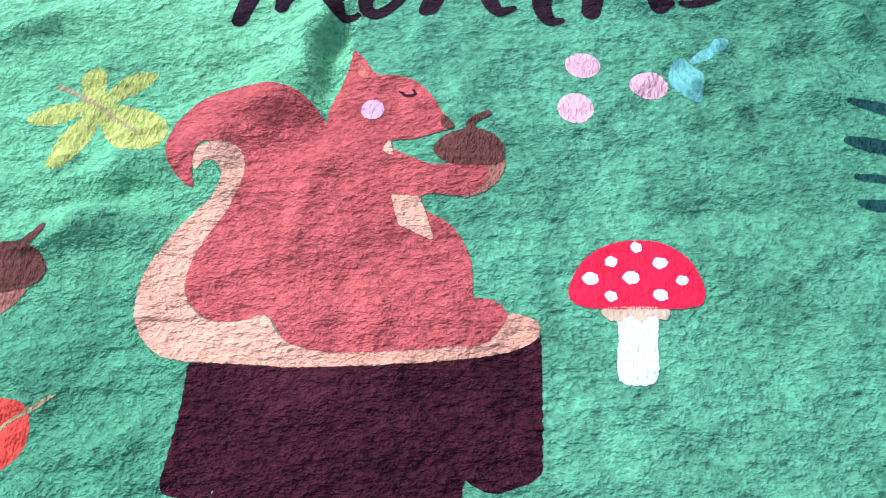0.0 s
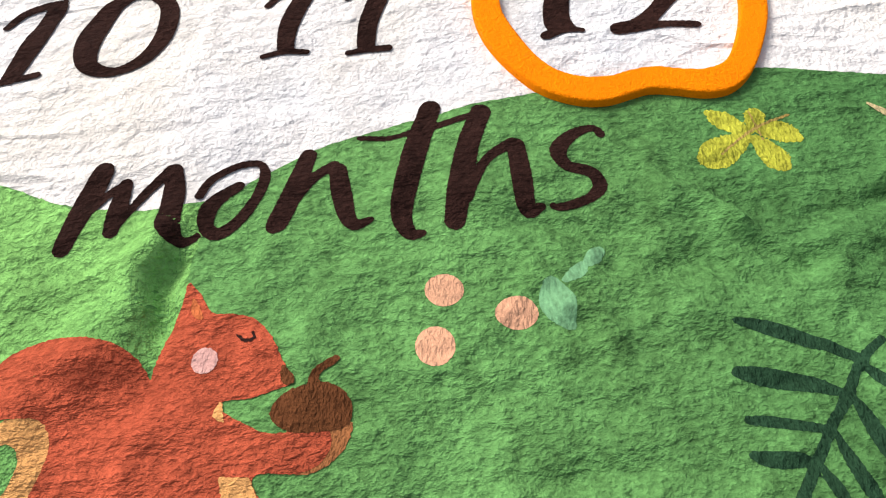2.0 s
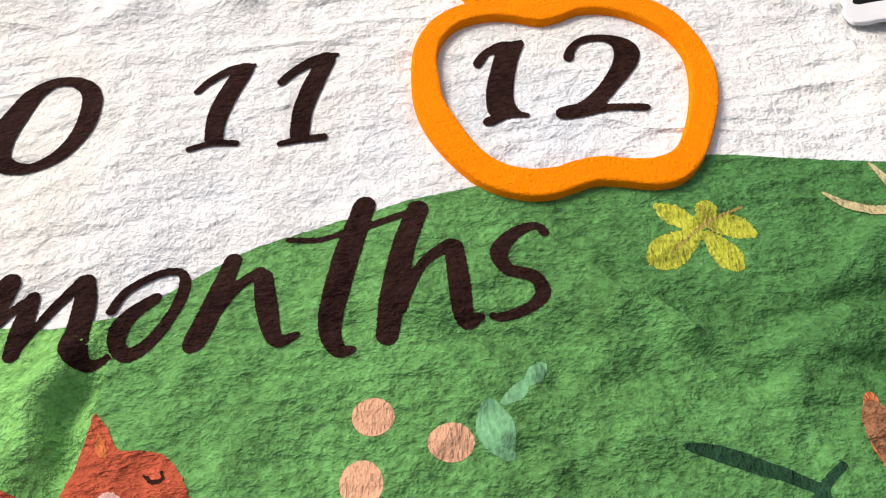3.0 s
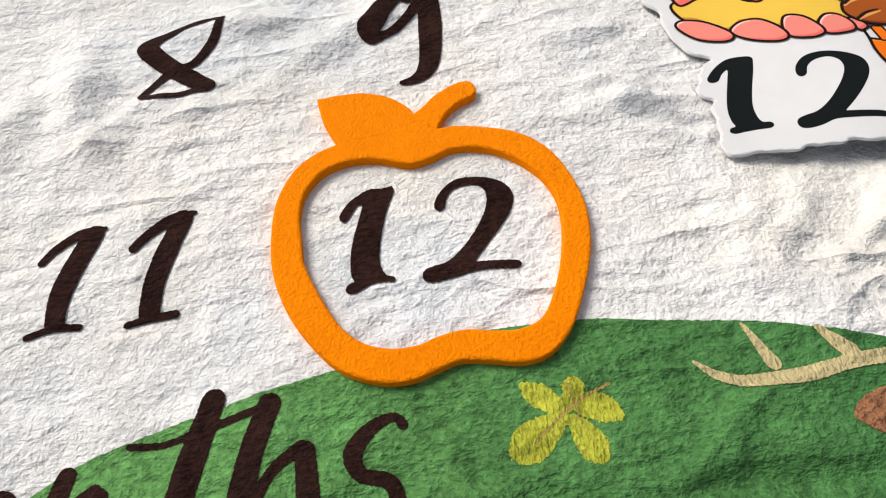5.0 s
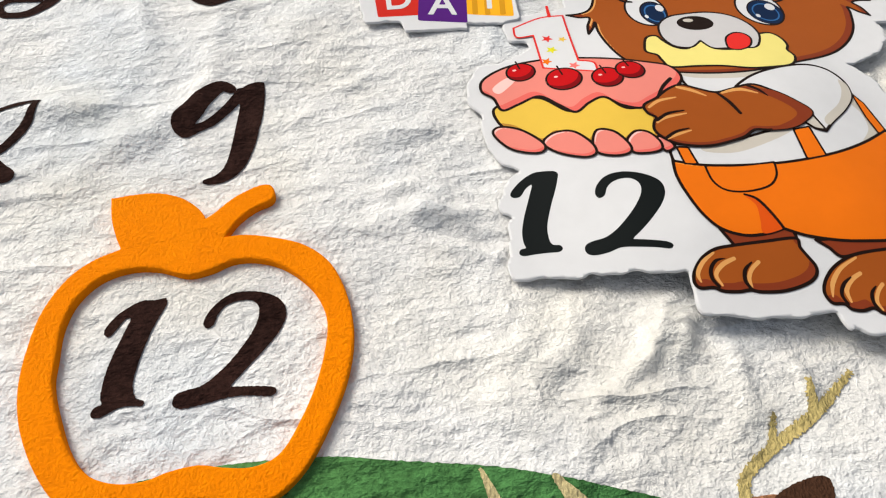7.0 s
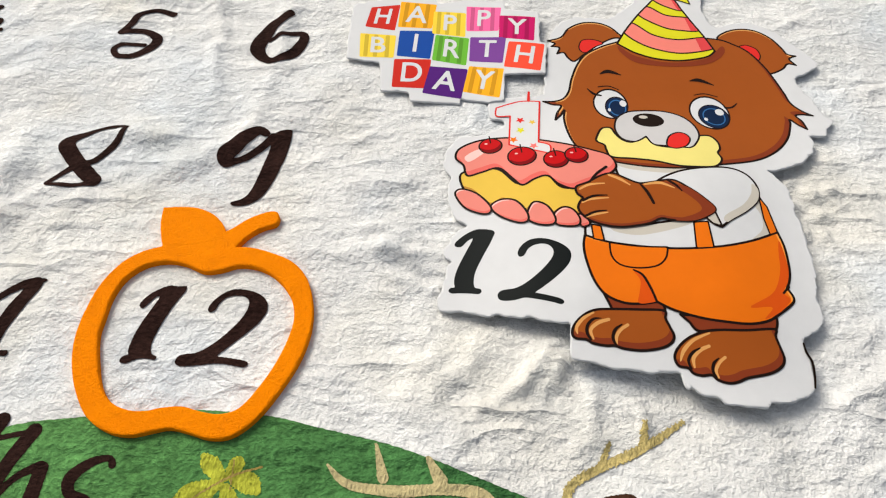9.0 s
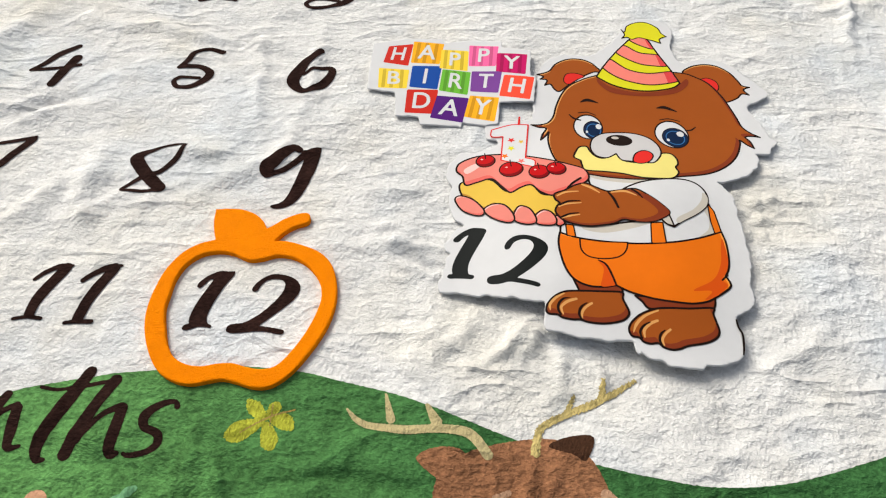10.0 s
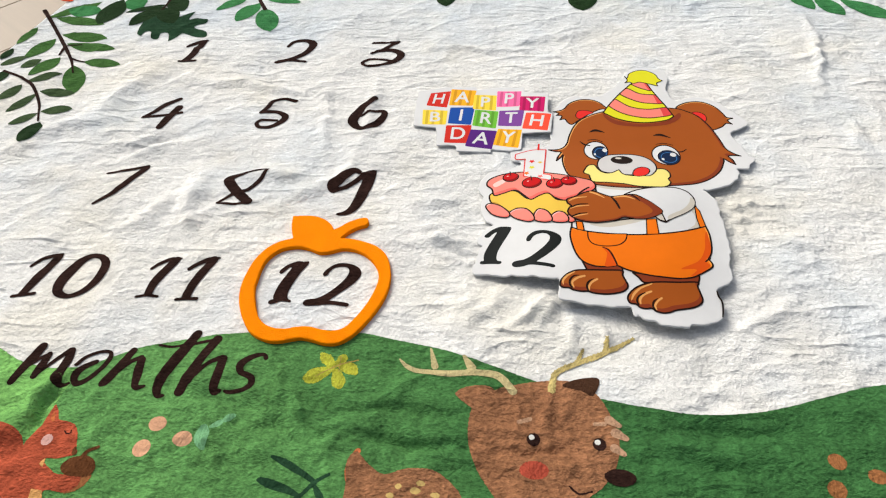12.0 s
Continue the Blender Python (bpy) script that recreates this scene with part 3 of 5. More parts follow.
dye("tail_stripe", Area([(-226.8, -185.0), (-226.6, -178.7), (-220.5, -174.6), (-214.1, -174.7), (-210.9, -179.5), (-210.7, -187.2), (-213.3, -196.9), (-218.2, -205.0), (-223.1, -215.0), (-224.2, -223.1), (-222.6, -230.0), (-218.7, -235.0), (-212.2, -237.6), (-204.6, -237.0), (-197.8, -236.1), (-191.8, -243.6), (-181.5, -247.3), (-181.1, -252.1), (-207.7, -250.8), (-223.0, -249.4), (-229.2, -247.1), (-234.9, -241.6), (-237.5, -235.6), (-238.2, -228.1), (-236.3, -218.5), (-232.1, -209.0), (-226.2, -200.7), (-219.8, -192.5), (-217.5, -187.5), (-218.8, -183.2), (-222.4, -181.9)]), CREAM, squirrel, 2, 1.0)
dye("cheek", Oval(*[(-168.9, -159.3, 4.0, 4.3)][0]), BLUSH, squirrel, 5, 0.7)
dye("chest", Area([(-161.4, -194.9), (-161.4, -194.9), (-152.2, -196.0), (-152.2, -196.0), (-149.4, -204.2), (-147.4, -211.9), (-147.4, -211.9), (-153.3, -209.1), (-158.8, -205.9), (-158.8, -205.9)]), CREAM, squirrel, 5, 0.8)
dye("chin", Area([(-162.4, -173.2), (-160.9, -179.8), (-160.9, -179.8), (-164.6, -177.2)]), CREAM, squirrel, 5, 0.6)
dye("closed_eye", Brush([(-159.4, -151.6, 0.8), (-156.9, -153.6, 1.2), (-154.3, -153.0, 1.2), (-154.7, -150.8, 0.8)]), BROWN, squirrel, 5, 0.5)
dye("nose", Area([(-144.5, -163.4), (-140.7, -168.2), (-141.8, -170.4), (-144.7, -168.7)]), ACORN, squirrel, 5, 0.6)
dye("inner_ear", Area([(-174.9, -137.1), (-172.3, -140.7), (-170.6, -145.6), (-173.4, -144.3), (-175.0, -141.5)]), fleece("ear_dye", (0.50, 0.14, 0.05)), squirrel, 5, 0.6)
dye("acorn_nut", Area([(-141.4, -182.8), (-124.9, -182.0), (-125.4, -188.4), (-130.2, -193.6), (-136.5, -196.3), (-141.5, -194.4)]), NUT, blanket, 2, 0.8)
dye("acorn_cap", Joined(Area([(-147.4, -179.6), (-145.1, -173.9), (-138.4, -170.9), (-131.7, -169.9), (-126.0, -173.1), (-123.8, -178.4), (-125.5, -183.5), (-132.1, -184.9), (-141.4, -184.5)]), Brush([(-135.9, -171.5, 2.7), (-133.9, -165.9, 2.7), (-128.7, -162.4, 2.7)])), ACORN, blanket, 4, 0.8)

cap = dye("mushroom_cap", Area([(-106.8, -232.0), (-105.9, -226.3), (-101.8, -219.5), (-94.2, -214.1), (-85.3, -212.6), (-77.0, -214.0), (-70.1, -219.4), (-67.2, -226.7), (-66.8, -232.0), (-69.3, -235.2), (-78.6, -236.2), (-88.6, -236.0), (-101.7, -235.1)]), SCARLET, blanket, 3, 0.8, "printed scarlet mushroom cap with white spots")
for x, y, rx, ry in [(-84.8, -215.1, 1.7, 1.8), (-93.1, -219.7, 1.9, 1.8), (-78.4, -220.9, 2.2, 1.9), (-100.0, -225.4, 2.4, 2.2), (-87.8, -225.5, 2.4, 2.2), (-72.7, -226.9, 1.8, 1.6), (-94.5, -231.6, 1.8, 1.7), (-79.9, -231.6, 2.3, 1.9)]:
    dye("spot", Oval(x, y, rx, ry), PALE, cap, 4, 0.6)
dye("mushroom_skirt", Area([(-96.8, -235.4), (-79.4, -235.8), (-79.6, -239.7), (-83.9, -238.2), (-86.7, -240.3), (-89.7, -238.0), (-93.2, -239.7), (-96.6, -238.7)]), TAN, blanket, 3, 0.7)
dye("mushroom_stem", Area([(-92.4, -237.5), (-82.2, -237.8), (-83.3, -247.2), (-84.4, -255.8), (-86.3, -259.0), (-90.7, -259.5), (-94.9, -258.4), (-95.5, -253.7), (-93.9, -245.0)]), PALE, blanket, 2, 0.8)
for x, y, rx, ry in [(-94.1, -141.2, 6.3, 5.9), (-72.0, -151.3, 6.9, 5.7), (-98.4, -160.3, 6.2, 6.6)]:
    dye("berry_dot", Oval(x, y, rx, ry), PINK, blanket, 1, 0.7, "", 0.15)
for x, y, rx, ry in [(364.0, -137.1, 5.8, 5.7), (386.5, -145.5, 6.2, 5.0), (359.2, -155.9, 5.7, 6.0)]:
    dye("berry_dot", Oval(x, y, rx, ry), NUT, blanket, 1, 0.8)


def star_leaf(petals, vein):
    ob = dye("yellow_leaf", Joined(*(Brush(p) for p in petals)), YELLOW, blanket, 1, 0.8, "printed yellow five-lobed leaf", 0.8)
    dye("leaf_vein", Brush(*vein), VEIN, ob, 2, 0.5)


star_leaf([[(-267.7, -155.1, 5.8), (-271.1, -142.5, 9.8)], [(-265.0, -153.9, 4.4), (-256.0, -144.5, 8.9), (-249.2, -140.1, 1.9)], [(-264.4, -157.0, 6.6), (-251.0, -166.1, 18.9), (-246.1, -169.2, 12.5)], [(-268.0, -158.8, 5.6), (-272.3, -169.8, 11.3), (-275.1, -178.5, 8.1)], [(-271.1, -154.7, 4.9), (-281.6, -158.0, 9.0), (-289.3, -159.5, 4.2)]], [[(-283.7, -145.2, 1.7), (-270.6, -152.2, 1.7), (-248.5, -168.6, 0.7)]])
star_leaf([[(24.8, -83.1, 4.8), (27.2, -77.6, 7.8)], [(21.8, -84.7, 4.8), (15.2, -78.7, 8.7), (10.1, -74.3, 2.4)], [(21.0, -87.3, 4.7), (9.9, -93.2, 12.9), (5.4, -96.0, 9.1)], [(24.6, -89.1, 4.7), (27.9, -97.4, 10.2), (29.5, -101.7, 5.9)], [(27.1, -84.5, 4.8), (34.5, -86.1, 10.1), (40.1, -90.3, 2.4)]], [[(39.7, -78.4, 1.0), (25.2, -83.7, 1.2), (9.5, -94.7, 0.7)], [(25.7, -75.5, 0.7), (26.6, -89.3, 0.7)]])
dye("acorn_cap", Joined(Area([(-294.0, -217.9), (-290.4, -211.5), (-281.9, -210.1), (-274.1, -212.2), (-269.3, -216.9), (-269.4, -222.5), (-274.9, -225.6), (-285.0, -227.1), (-292.4, -224.4)]), Brush([(-277.0, -211.3, 2.6), (-274.6, -208.4, 2.8), (-271.4, -206.3, 2.9)])), ACORN, blanket, 3, 0.9)
dye("acorn_nut", Area([(-290.9, -223.5), (-274.2, -224.9), (-276.8, -231.7), (-282.1, -234.8), (-287.8, -232.6)]), NUT, blanket, 2, 0.9)
dye("red_leaf", Area([(-277.0, -261.9), (-269.0, -260.6), (-262.8, -262.9), (-260.0, -269.2), (-261.1, -276.1), (-266.4, -281.0), (-273.7, -279.8)]), LEAF_RED, blanket, 1, 1.0, "printed red leaf")
dye("leaf_stalk", Brush([(-272.0, -273.7, 0.8), (-266.0, -266.7, 1.2), (-260.1, -263.7, 1.5), (-253.9, -260.3, 0.9)]), VEIN, blanket, 2, 0.8)

# ---- lettering, brushed in dark brown ----
def numeral(digits, *fields):
    dye("numeral", Joined(*fields), BROWN, blanket, 2, 0.6, "printed brush-lettered number " + digits, 0.2)


def brushed_letter(*strokes):
    dye("letter", Brush(*strokes), BROWN, blanket, 2, 0.7, "", 0.25)


numeral("1", Brush([(-262.0, 374.6, 5.9), (-253.3, 383.1, 6.9), (-242.5, 388.3, 4.6)], [(-245.3, 385.7, 8.0), (-248.7, 362.5, 10.1), (-253.3, 343.2, 10.1)], [(-260.4, 339.5, 4.5), (-241.9, 341.6, 4.6)]))
numeral("2", Brush([(-133.8, 376.0, 4.8), (-128.5, 386.4, 5.9), (-115.2, 390.3, 8.3), (-103.6, 381.3, 10.2), (-106.0, 362.5, 8.6), (-120.6, 349.4, 6.2), (-137.1, 342.5, 6.7)], [(-139.5, 341.1, 5.6), (-123.3, 346.0, 5.3), (-104.7, 341.7, 4.0)]))
numeral("3", Brush([(-28.6, 384.5, 4.9), (-8.9, 384.8, 4.4), (1.6, 388.5, 4.5)], [(0.3, 387.2, 5.7), (-13.7, 370.3, 4.0), (-27.1, 360.3, 4.0)], [(-21.1, 365.7, 4.9), (-3.1, 368.8, 8.0), (8.6, 359.2, 9.3), (3.9, 345.0, 8.7), (-11.0, 334.3, 5.0), (-27.3, 331.5, 5.2), (-34.1, 338.7, 4.5), (-27.0, 347.4, 4.3), (-13.3, 347.2, 4.6), (-2.8, 344.9, 4.7)]))
numeral("4", Brush([(-230.6, 262.7, 5.5), (-241.2, 248.7, 7.6), (-249.1, 235.4, 6.2), (-258.2, 226.5, 4.4)], [(-259.1, 225.5, 4.4), (-236.1, 227.8, 4.4), (-218.0, 234.5, 3.6)], [(-224.3, 244.0, 8.7), (-228.6, 225.6, 8.6), (-233.0, 208.0, 8.6)]))
numeral("5", Brush([(-95.5, 260.9, 5.5), (-108.4, 263.9, 4.7), (-119.4, 257.6, 4.9), (-122.5, 246.0, 5.8), (-127.1, 235.3, 5.3)], [(-127.1, 235.3, 5.3), (-111.2, 238.7, 5.6), (-100.3, 232.7, 7.5), (-101.0, 223.7, 7.6), (-110.7, 213.3, 6.2), (-121.7, 209.8, 4.6), (-127.1, 217.6, 4.7), (-119.4, 223.2, 3.4), (-107.5, 224.4, 3.5)]))
numeral("6", Brush([(-5.1, 261.4, 6.2), (-15.7, 249.0, 10.8), (-22.2, 233.7, 11.5), (-23.0, 221.5, 10.5), (-11.8, 210.8, 6.2), (1.9, 218.2, 8.3), (8.4, 234.2, 7.7), (5.9, 241.9, 5.7), (-4.6, 239.5, 4.6), (-15.9, 232.9, 3.7)]))
numeral("7", Brush([(-254.1, 127.8, 4.1), (-238.3, 134.7, 4.6), (-217.9, 141.8, 3.4)], [(-219.2, 139.2, 6.7), (-225.6, 126.2, 6.9), (-235.5, 102.7, 5.6), (-249.2, 82.8, 3.0)]))
numeral("8", Brush([(-91.2, 136.8, 3.1), (-97.0, 139.1, 3.5), (-106.6, 136.9, 3.8), (-115.7, 132.4, 4.8), (-123.4, 127.0, 7.4), (-125.9, 120.8, 10.6), (-119.7, 112.1, 10.4), (-111.7, 103.6, 10.2), (-104.0, 96.5, 10.3), (-98.1, 91.3, 8.0), (-103.6, 88.5, 4.0), (-112.6, 87.1, 3.3), (-121.3, 87.2, 3.3), (-127.1, 88.2, 3.3), (-122.5, 94.4, 4.0), (-115.8, 102.4, 4.7), (-109.5, 106.0, 4.8), (-103.9, 109.7, 4.5), (-98.1, 120.1, 5.0), (-93.4, 130.2, 4.8), (-91.2, 136.4, 3.8)]))
numeral("9", Area([(4.1, 135.6), (7.9, 140.9), (12.7, 143.3), (16.3, 142.9), (16.3, 142.9), (16.4, 134.3), (15.4, 120.9), (13.3, 107.8), (11.3, 97.8), (8.3, 88.6), (3.6, 81.9), (-1.8, 78.8), (-7.6, 78.1), (-11.1, 79.2), (-10.5, 81.4), (-5.8, 83.3), (-2.1, 87.3), (0.2, 95.1), (1.7, 105.4), (3.0, 116.8), (4.3, 127.6)]), Brush([(-0.4, 137.3, 6.1), (-4.0, 138.5, 6.7), (-10.2, 133.9, 9.3), (-16.8, 124.4, 11.7), (-21.1, 116.4, 11.4), (-20.2, 111.1, 7.5), (-14.5, 112.3, 4.7), (-7.8, 117.6, 4.5), (-0.8, 125.8, 4.6), (5.2, 135.9, 4.7)]))
numeral("10", Brush([(-270.7, 4.1, 3.9), (-265.7, 12.3, 4.3), (-257.2, 16.9, 4.3), (-249.0, 19.0, 2.8)], [(-251.7, 15.7, 8.7), (-254.3, -2.3, 9.7), (-258.2, -19.2, 9.4), (-260.8, -28.7, 7.7)], [(-268.5, -31.9, 3.6), (-257.5, -29.9, 3.5), (-249.8, -28.5, 3.5)], [(-208.8, 15.2, 5.5), (-201.8, 8.6, 7.5), (-199.5, -2.3, 8.5), (-201.2, -14.7, 8.0), (-207.4, -25.2, 6.5), (-217.6, -30.5, 4.8), (-227.9, -27.5, 7.4), (-231.9, -19.5, 9.9), (-231.8, -3.3, 12.1), (-226.5, 10.1, 9.0), (-217.7, 16.5, 5.8), (-208.8, 15.2, 5.5)]))
numeral("11", Brush([(-159.1, 5.8, 3.5), (-154.8, 11.2, 3.8), (-145.8, 16.7, 4.6), (-136.4, 17.6, 2.2)], [(-140.6, 15.6, 8.4), (-146.1, 2.9, 8.7), (-149.5, -12.0, 8.2), (-150.1, -22.3, 7.2)], [(-159.0, -27.1, 2.9), (-150.7, -25.0, 3.0), (-141.6, -25.5, 2.8)], [(-124.6, 5.8, 3.7), (-119.3, 11.5, 4.3), (-111.1, 17.4, 4.9), (-101.7, 19.0, 2.4)], [(-106.2, 16.9, 8.2), (-111.3, 3.9, 8.7), (-116.0, -9.8, 8.2), (-117.3, -22.7, 7.7)], [(-124.5, -27.4, 3.0), (-116.9, -25.8, 3.4), (-108.1, -25.0, 3.4)]))
numeral("12", Area([(-44.8, 5.9), (-44.6, 9.2), (-40.7, 14.6), (-35.0, 18.7), (-30.9, 20.1), (-26.7, 19.7), (-22.2, 20.4), (-22.2, 20.4), (-21.9, 17.3), (-23.9, 12.9), (-26.5, 6.4), (-28.7, -0.8), (-30.5, -7.9), (-31.5, -14.7), (-31.2, -19.1), (-29.6, -22.5), (-26.8, -23.7), (-27.3, -25.7), (-31.0, -25.3), (-34.9, -25.3), (-38.6, -26.7), (-41.9, -28.3), (-44.8, -28.1), (-45.5, -26.0), (-44.0, -24.0), (-41.9, -23.6), (-41.9, -23.6), (-42.9, -20.4), (-42.7, -14.6), (-41.7, -8.1), (-39.7, -0.9), (-36.8, 7.6), (-35.4, 12.3), (-37.5, 12.3), (-37.5, 12.3), (-39.9, 8.7), (-42.5, 4.9)]), Area([(-5.6, 4.0), (-7.0, 6.5), (-5.4, 10.9), (-1.6, 15.6), (3.7, 19.0), (10.2, 19.4), (17.1, 17.9), (22.4, 14.8), (25.2, 10.4), (25.5, 5.6), (22.7, -0.7), (17.9, -6.9), (12.0, -13.3), (6.6, -19.1), (4.3, -21.9), (4.3, -21.9), (10.5, -22.4), (18.0, -23.4), (21.3, -24.5), (21.2, -26.6), (19.1, -27.5), (14.0, -26.7), (8.0, -26.1), (2.1, -26.4), (-4.0, -27.6), (-8.8, -28.3), (-13.2, -28.6), (-16.0, -27.3), (-16.4, -24.7), (-15.0, -22.4), (-11.1, -21.3), (-6.6, -20.3), (-2.1, -17.3), (3.3, -12.1), (8.3, -5.8), (12.4, 0.8), (14.6, 6.9), (14.5, 12.0), (11.3, 14.9), (6.1, 15.2), (1.6, 13.6), (-1.4, 9.9), (-2.8, 5.5)]))
brushed_letter([(-213.0, -81.9, 7.6), (-217.4, -97.8, 8.6), (-221.5, -114.3, 6.6)], [(-216.3, -102.7, 2.2), (-210.6, -93.6, 3.2), (-204.7, -88.5, 3.6)], [(-204.2, -88.3, 5.0), (-205.2, -99.0, 6.8), (-205.8, -109.1, 5.5)], [(-203.6, -106.4, 2.6), (-196.9, -93.7, 3.8), (-188.5, -84.0, 4.5)], [(-187.0, -84.7, 6.3), (-185.7, -97.6, 8.6), (-185.4, -110.4, 7.5), (-181.4, -115.6, 4.0), (-176.5, -112.6, 2.5)])
brushed_letter([(-176.9, -97.1, 3.1), (-173.8, -89.4, 3.1), (-164.4, -83.5, 2.9), (-157.0, -82.6, 2.9), (-155.0, -88.0, 4.0), (-157.5, -98.0, 4.1), (-162.5, -107.1, 4.1), (-169.2, -112.4, 4.9), (-173.5, -109.8, 5.3), (-173.1, -103.4, 5.7), (-170.0, -97.4, 5.3), (-163.8, -92.3, 4.0)])
brushed_letter([(-139.6, -79.4, 6.3), (-144.0, -94.1, 7.8), (-149.9, -110.8, 7.0)], [(-145.5, -103.6, 3.0), (-138.0, -91.3, 4.2), (-130.0, -86.0, 4.8)], [(-128.5, -88.4, 6.5), (-126.9, -101.0, 7.3), (-123.8, -112.2, 4.9), (-117.1, -111.1, 2.1)])
brushed_letter([(-93.5, -61.7, 8.3), (-99.1, -78.3, 8.8), (-103.9, -97.1, 8.5), (-106.5, -110.6, 7.3), (-104.0, -117.9, 4.9), (-99.6, -118.3, 2.6)], [(-120.5, -73.0, 2.5), (-109.4, -74.3, 2.5), (-96.7, -71.7, 2.9), (-81.6, -68.5, 2.9), (-76.8, -67.6, 2.7)])
brushed_letter([(-74.6, -66.8, 7.9), (-80.7, -81.9, 8.5), (-85.2, -100.1, 8.9), (-88.4, -114.6, 7.3)], [(-82.9, -107.3, 2.8), (-75.4, -91.1, 3.6), (-64.8, -83.5, 4.7)], [(-63.6, -84.9, 6.5), (-63.5, -99.7, 7.4), (-63.1, -111.4, 6.2), (-57.9, -111.8, 2.5)])
brushed_letter([(-31.6, -81.1, 3.6), (-34.3, -77.9, 3.1), (-42.1, -80.6, 4.8), (-48.6, -88.0, 6.3), (-46.8, -95.4, 5.0), (-38.6, -98.5, 5.0), (-36.5, -104.9, 5.2), (-41.4, -110.1, 3.9), (-50.6, -112.6, 3.1), (-54.4, -111.9, 2.1)])

# ---- printed deer ----
deer = dye("deer", Joined(Area([(129.1, -111.0), (144.4, -98.3), (168.4, -89.7), (192.6, -86.2), (208.4, -91.5), (216.6, -99.5), (223.3, -114.9), (227.4, -131.7), (223.8, -152.2), (212.0, -168.8), (190.6, -181.6), (155.5, -183.9), (140.5, -168.9), (129.9, -150.2), (125.8, -130.2)]), Area([(114.9, -103.1), (126.1, -96.3), (141.1, -97.6), (141.1, -111.3), (130.2, -114.8), (121.1, -109.9)])), DEER, blanket, 3, 1.2, "printed brown deer with pale antlers")
dye("ear", Area([(190.5, -90.8), (202.7, -84.0), (216.7, -83.4), (212.0, -97.8), (204.3, -94.6)]), fleece("dark_ear_dye", (0.06, 0.028, 0.016)), deer, 4, 0.8)
dye("antler", Brush([(70.7, -75.8, 1.4), (81.3, -84.6, 4.1), (102.6, -87.2, 5.9), (123.2, -85.4, 5.1), (143.9, -86.7, 6.2), (155.7, -99.0, 6.1)], [(92.9, -64.8, 1.4), (97.7, -80.9, 5.6)], [(118.7, -70.9, 2.7), (125.0, -81.3, 6.7)]), fleece("antler_dye", (0.50, 0.42, 0.22)), deer, 4, 0.8)
dye("antler", Brush([(182.8, -95.7, 5.3), (186.2, -80.5, 4.6), (201.2, -70.4, 4.1), (222.1, -60.1, 4.6), (243.8, -45.5, 2.4)], [(206.4, -58.0, 1.8), (202.0, -68.9, 3.6)], [(224.3, -47.5, 2.9), (222.9, -59.6, 4.7)]), fleece("golden_antler_dye", (0.44, 0.35, 0.14), 0.3), deer, 4, 0.7, "", 1.1)
for x, y, rx, ry in [(170.5, -134.9, 4.6, 4.8), (214.2, -135.9, 4.5, 4.7)]:
    dye("eye", Oval(x, y, rx, ry), BROWN, deer, 4, 0.6)
    dye("eye_glint", Oval(x - 1.2, y + 1.5, 2.0), PALE, deer, 5, 0.5)
for x, y, rx, ry in [(171.1, -157.5, 9.5, 5.9)]:
    dye("cheek", Oval(x, y, rx, ry), fleece("rouge_dye", (0.42, 0.075, 0.045)), deer, 4, 0.8)
dye("nose", Oval(*[(226.1, -158.7, 10.1, 5.9)][0]), BROWN, deer, 5, 0.7)
dye("mouth", Brush([(193.7, -166.9, 1.1), (199.6, -171.9, 1.5), (207.7, -170.1, 1.1)]), BROWN, deer, 4, 0.5)
TUFT = fleece("tuft_dye", (0.45, 0.27, 0.17))
for s in ([(160.3, -122.5, 2.9), (168.0, -119.3, 3.3)], [(211.7, -120.6, 2.8), (218.4, -120.3, 3.2)], [(221.6, -117.2, 6.5), (228.1, -121.2, 3.6)], [(225.5, -126.8, 7.1), (231.9, -130.6, 3.9)], [(224.0, -138.1, 6.3), (229.6, -141.8, 3.9)]):
    dye("pale_tuft", Brush(s), TUFT, deer, 4, 0.7)
dye("deer_back", Joined(Area([(48.9, -173.0), (47.2, -159.0), (52.5, -152.4), (60.8, -160.0), (73.5, -167.2), (87.8, -162.1), (106.6, -162.4), (118.5, -170.2), (126.2, -182.0), (122.0, -207.1), (59.8, -212.7)])), DEER, blanket, 3, 1.2)
for x, y, rx, ry in [(95.5, -177.4, 3.3, 2.3), (98.5, -172.0, 2.9, 1.9), (84.3, -175.6, 2.2, 2.1), (79.8, -182.2, 2.5, 1.9), (108.5, -179.1, 3.2, 1.9)]:
    dye("fawn_spot", Oval(x, y, rx, ry), TAN, deer, 4, 0.7)

# ---- printed foliage ----
def leaf(name, ends, material, level=1, group=None):
    """A pointed leaf from its base to its tip."""
    (x0, y0, w), (x1, y1, _) = ends
    d = np.array([x1 - x0, y1 - y0])
    n = np.array([-d[1], d[0]]) / max(np.hypot(*d), 1e-6) * w / 2
    a = np.array([x0, y0])
    pts = [a, a, a + d * 0.25 + n * 0.75, a + d * 0.55 + n, a + d * 0.85 + n * 0.55, a + d, a + d, a + d * 0.85 - n * 0.55, a + d * 0.55 - n, a + d * 0.25 - n * 0.75]
    return dye(name, Area(pts), material, blanket, level, 1.0)


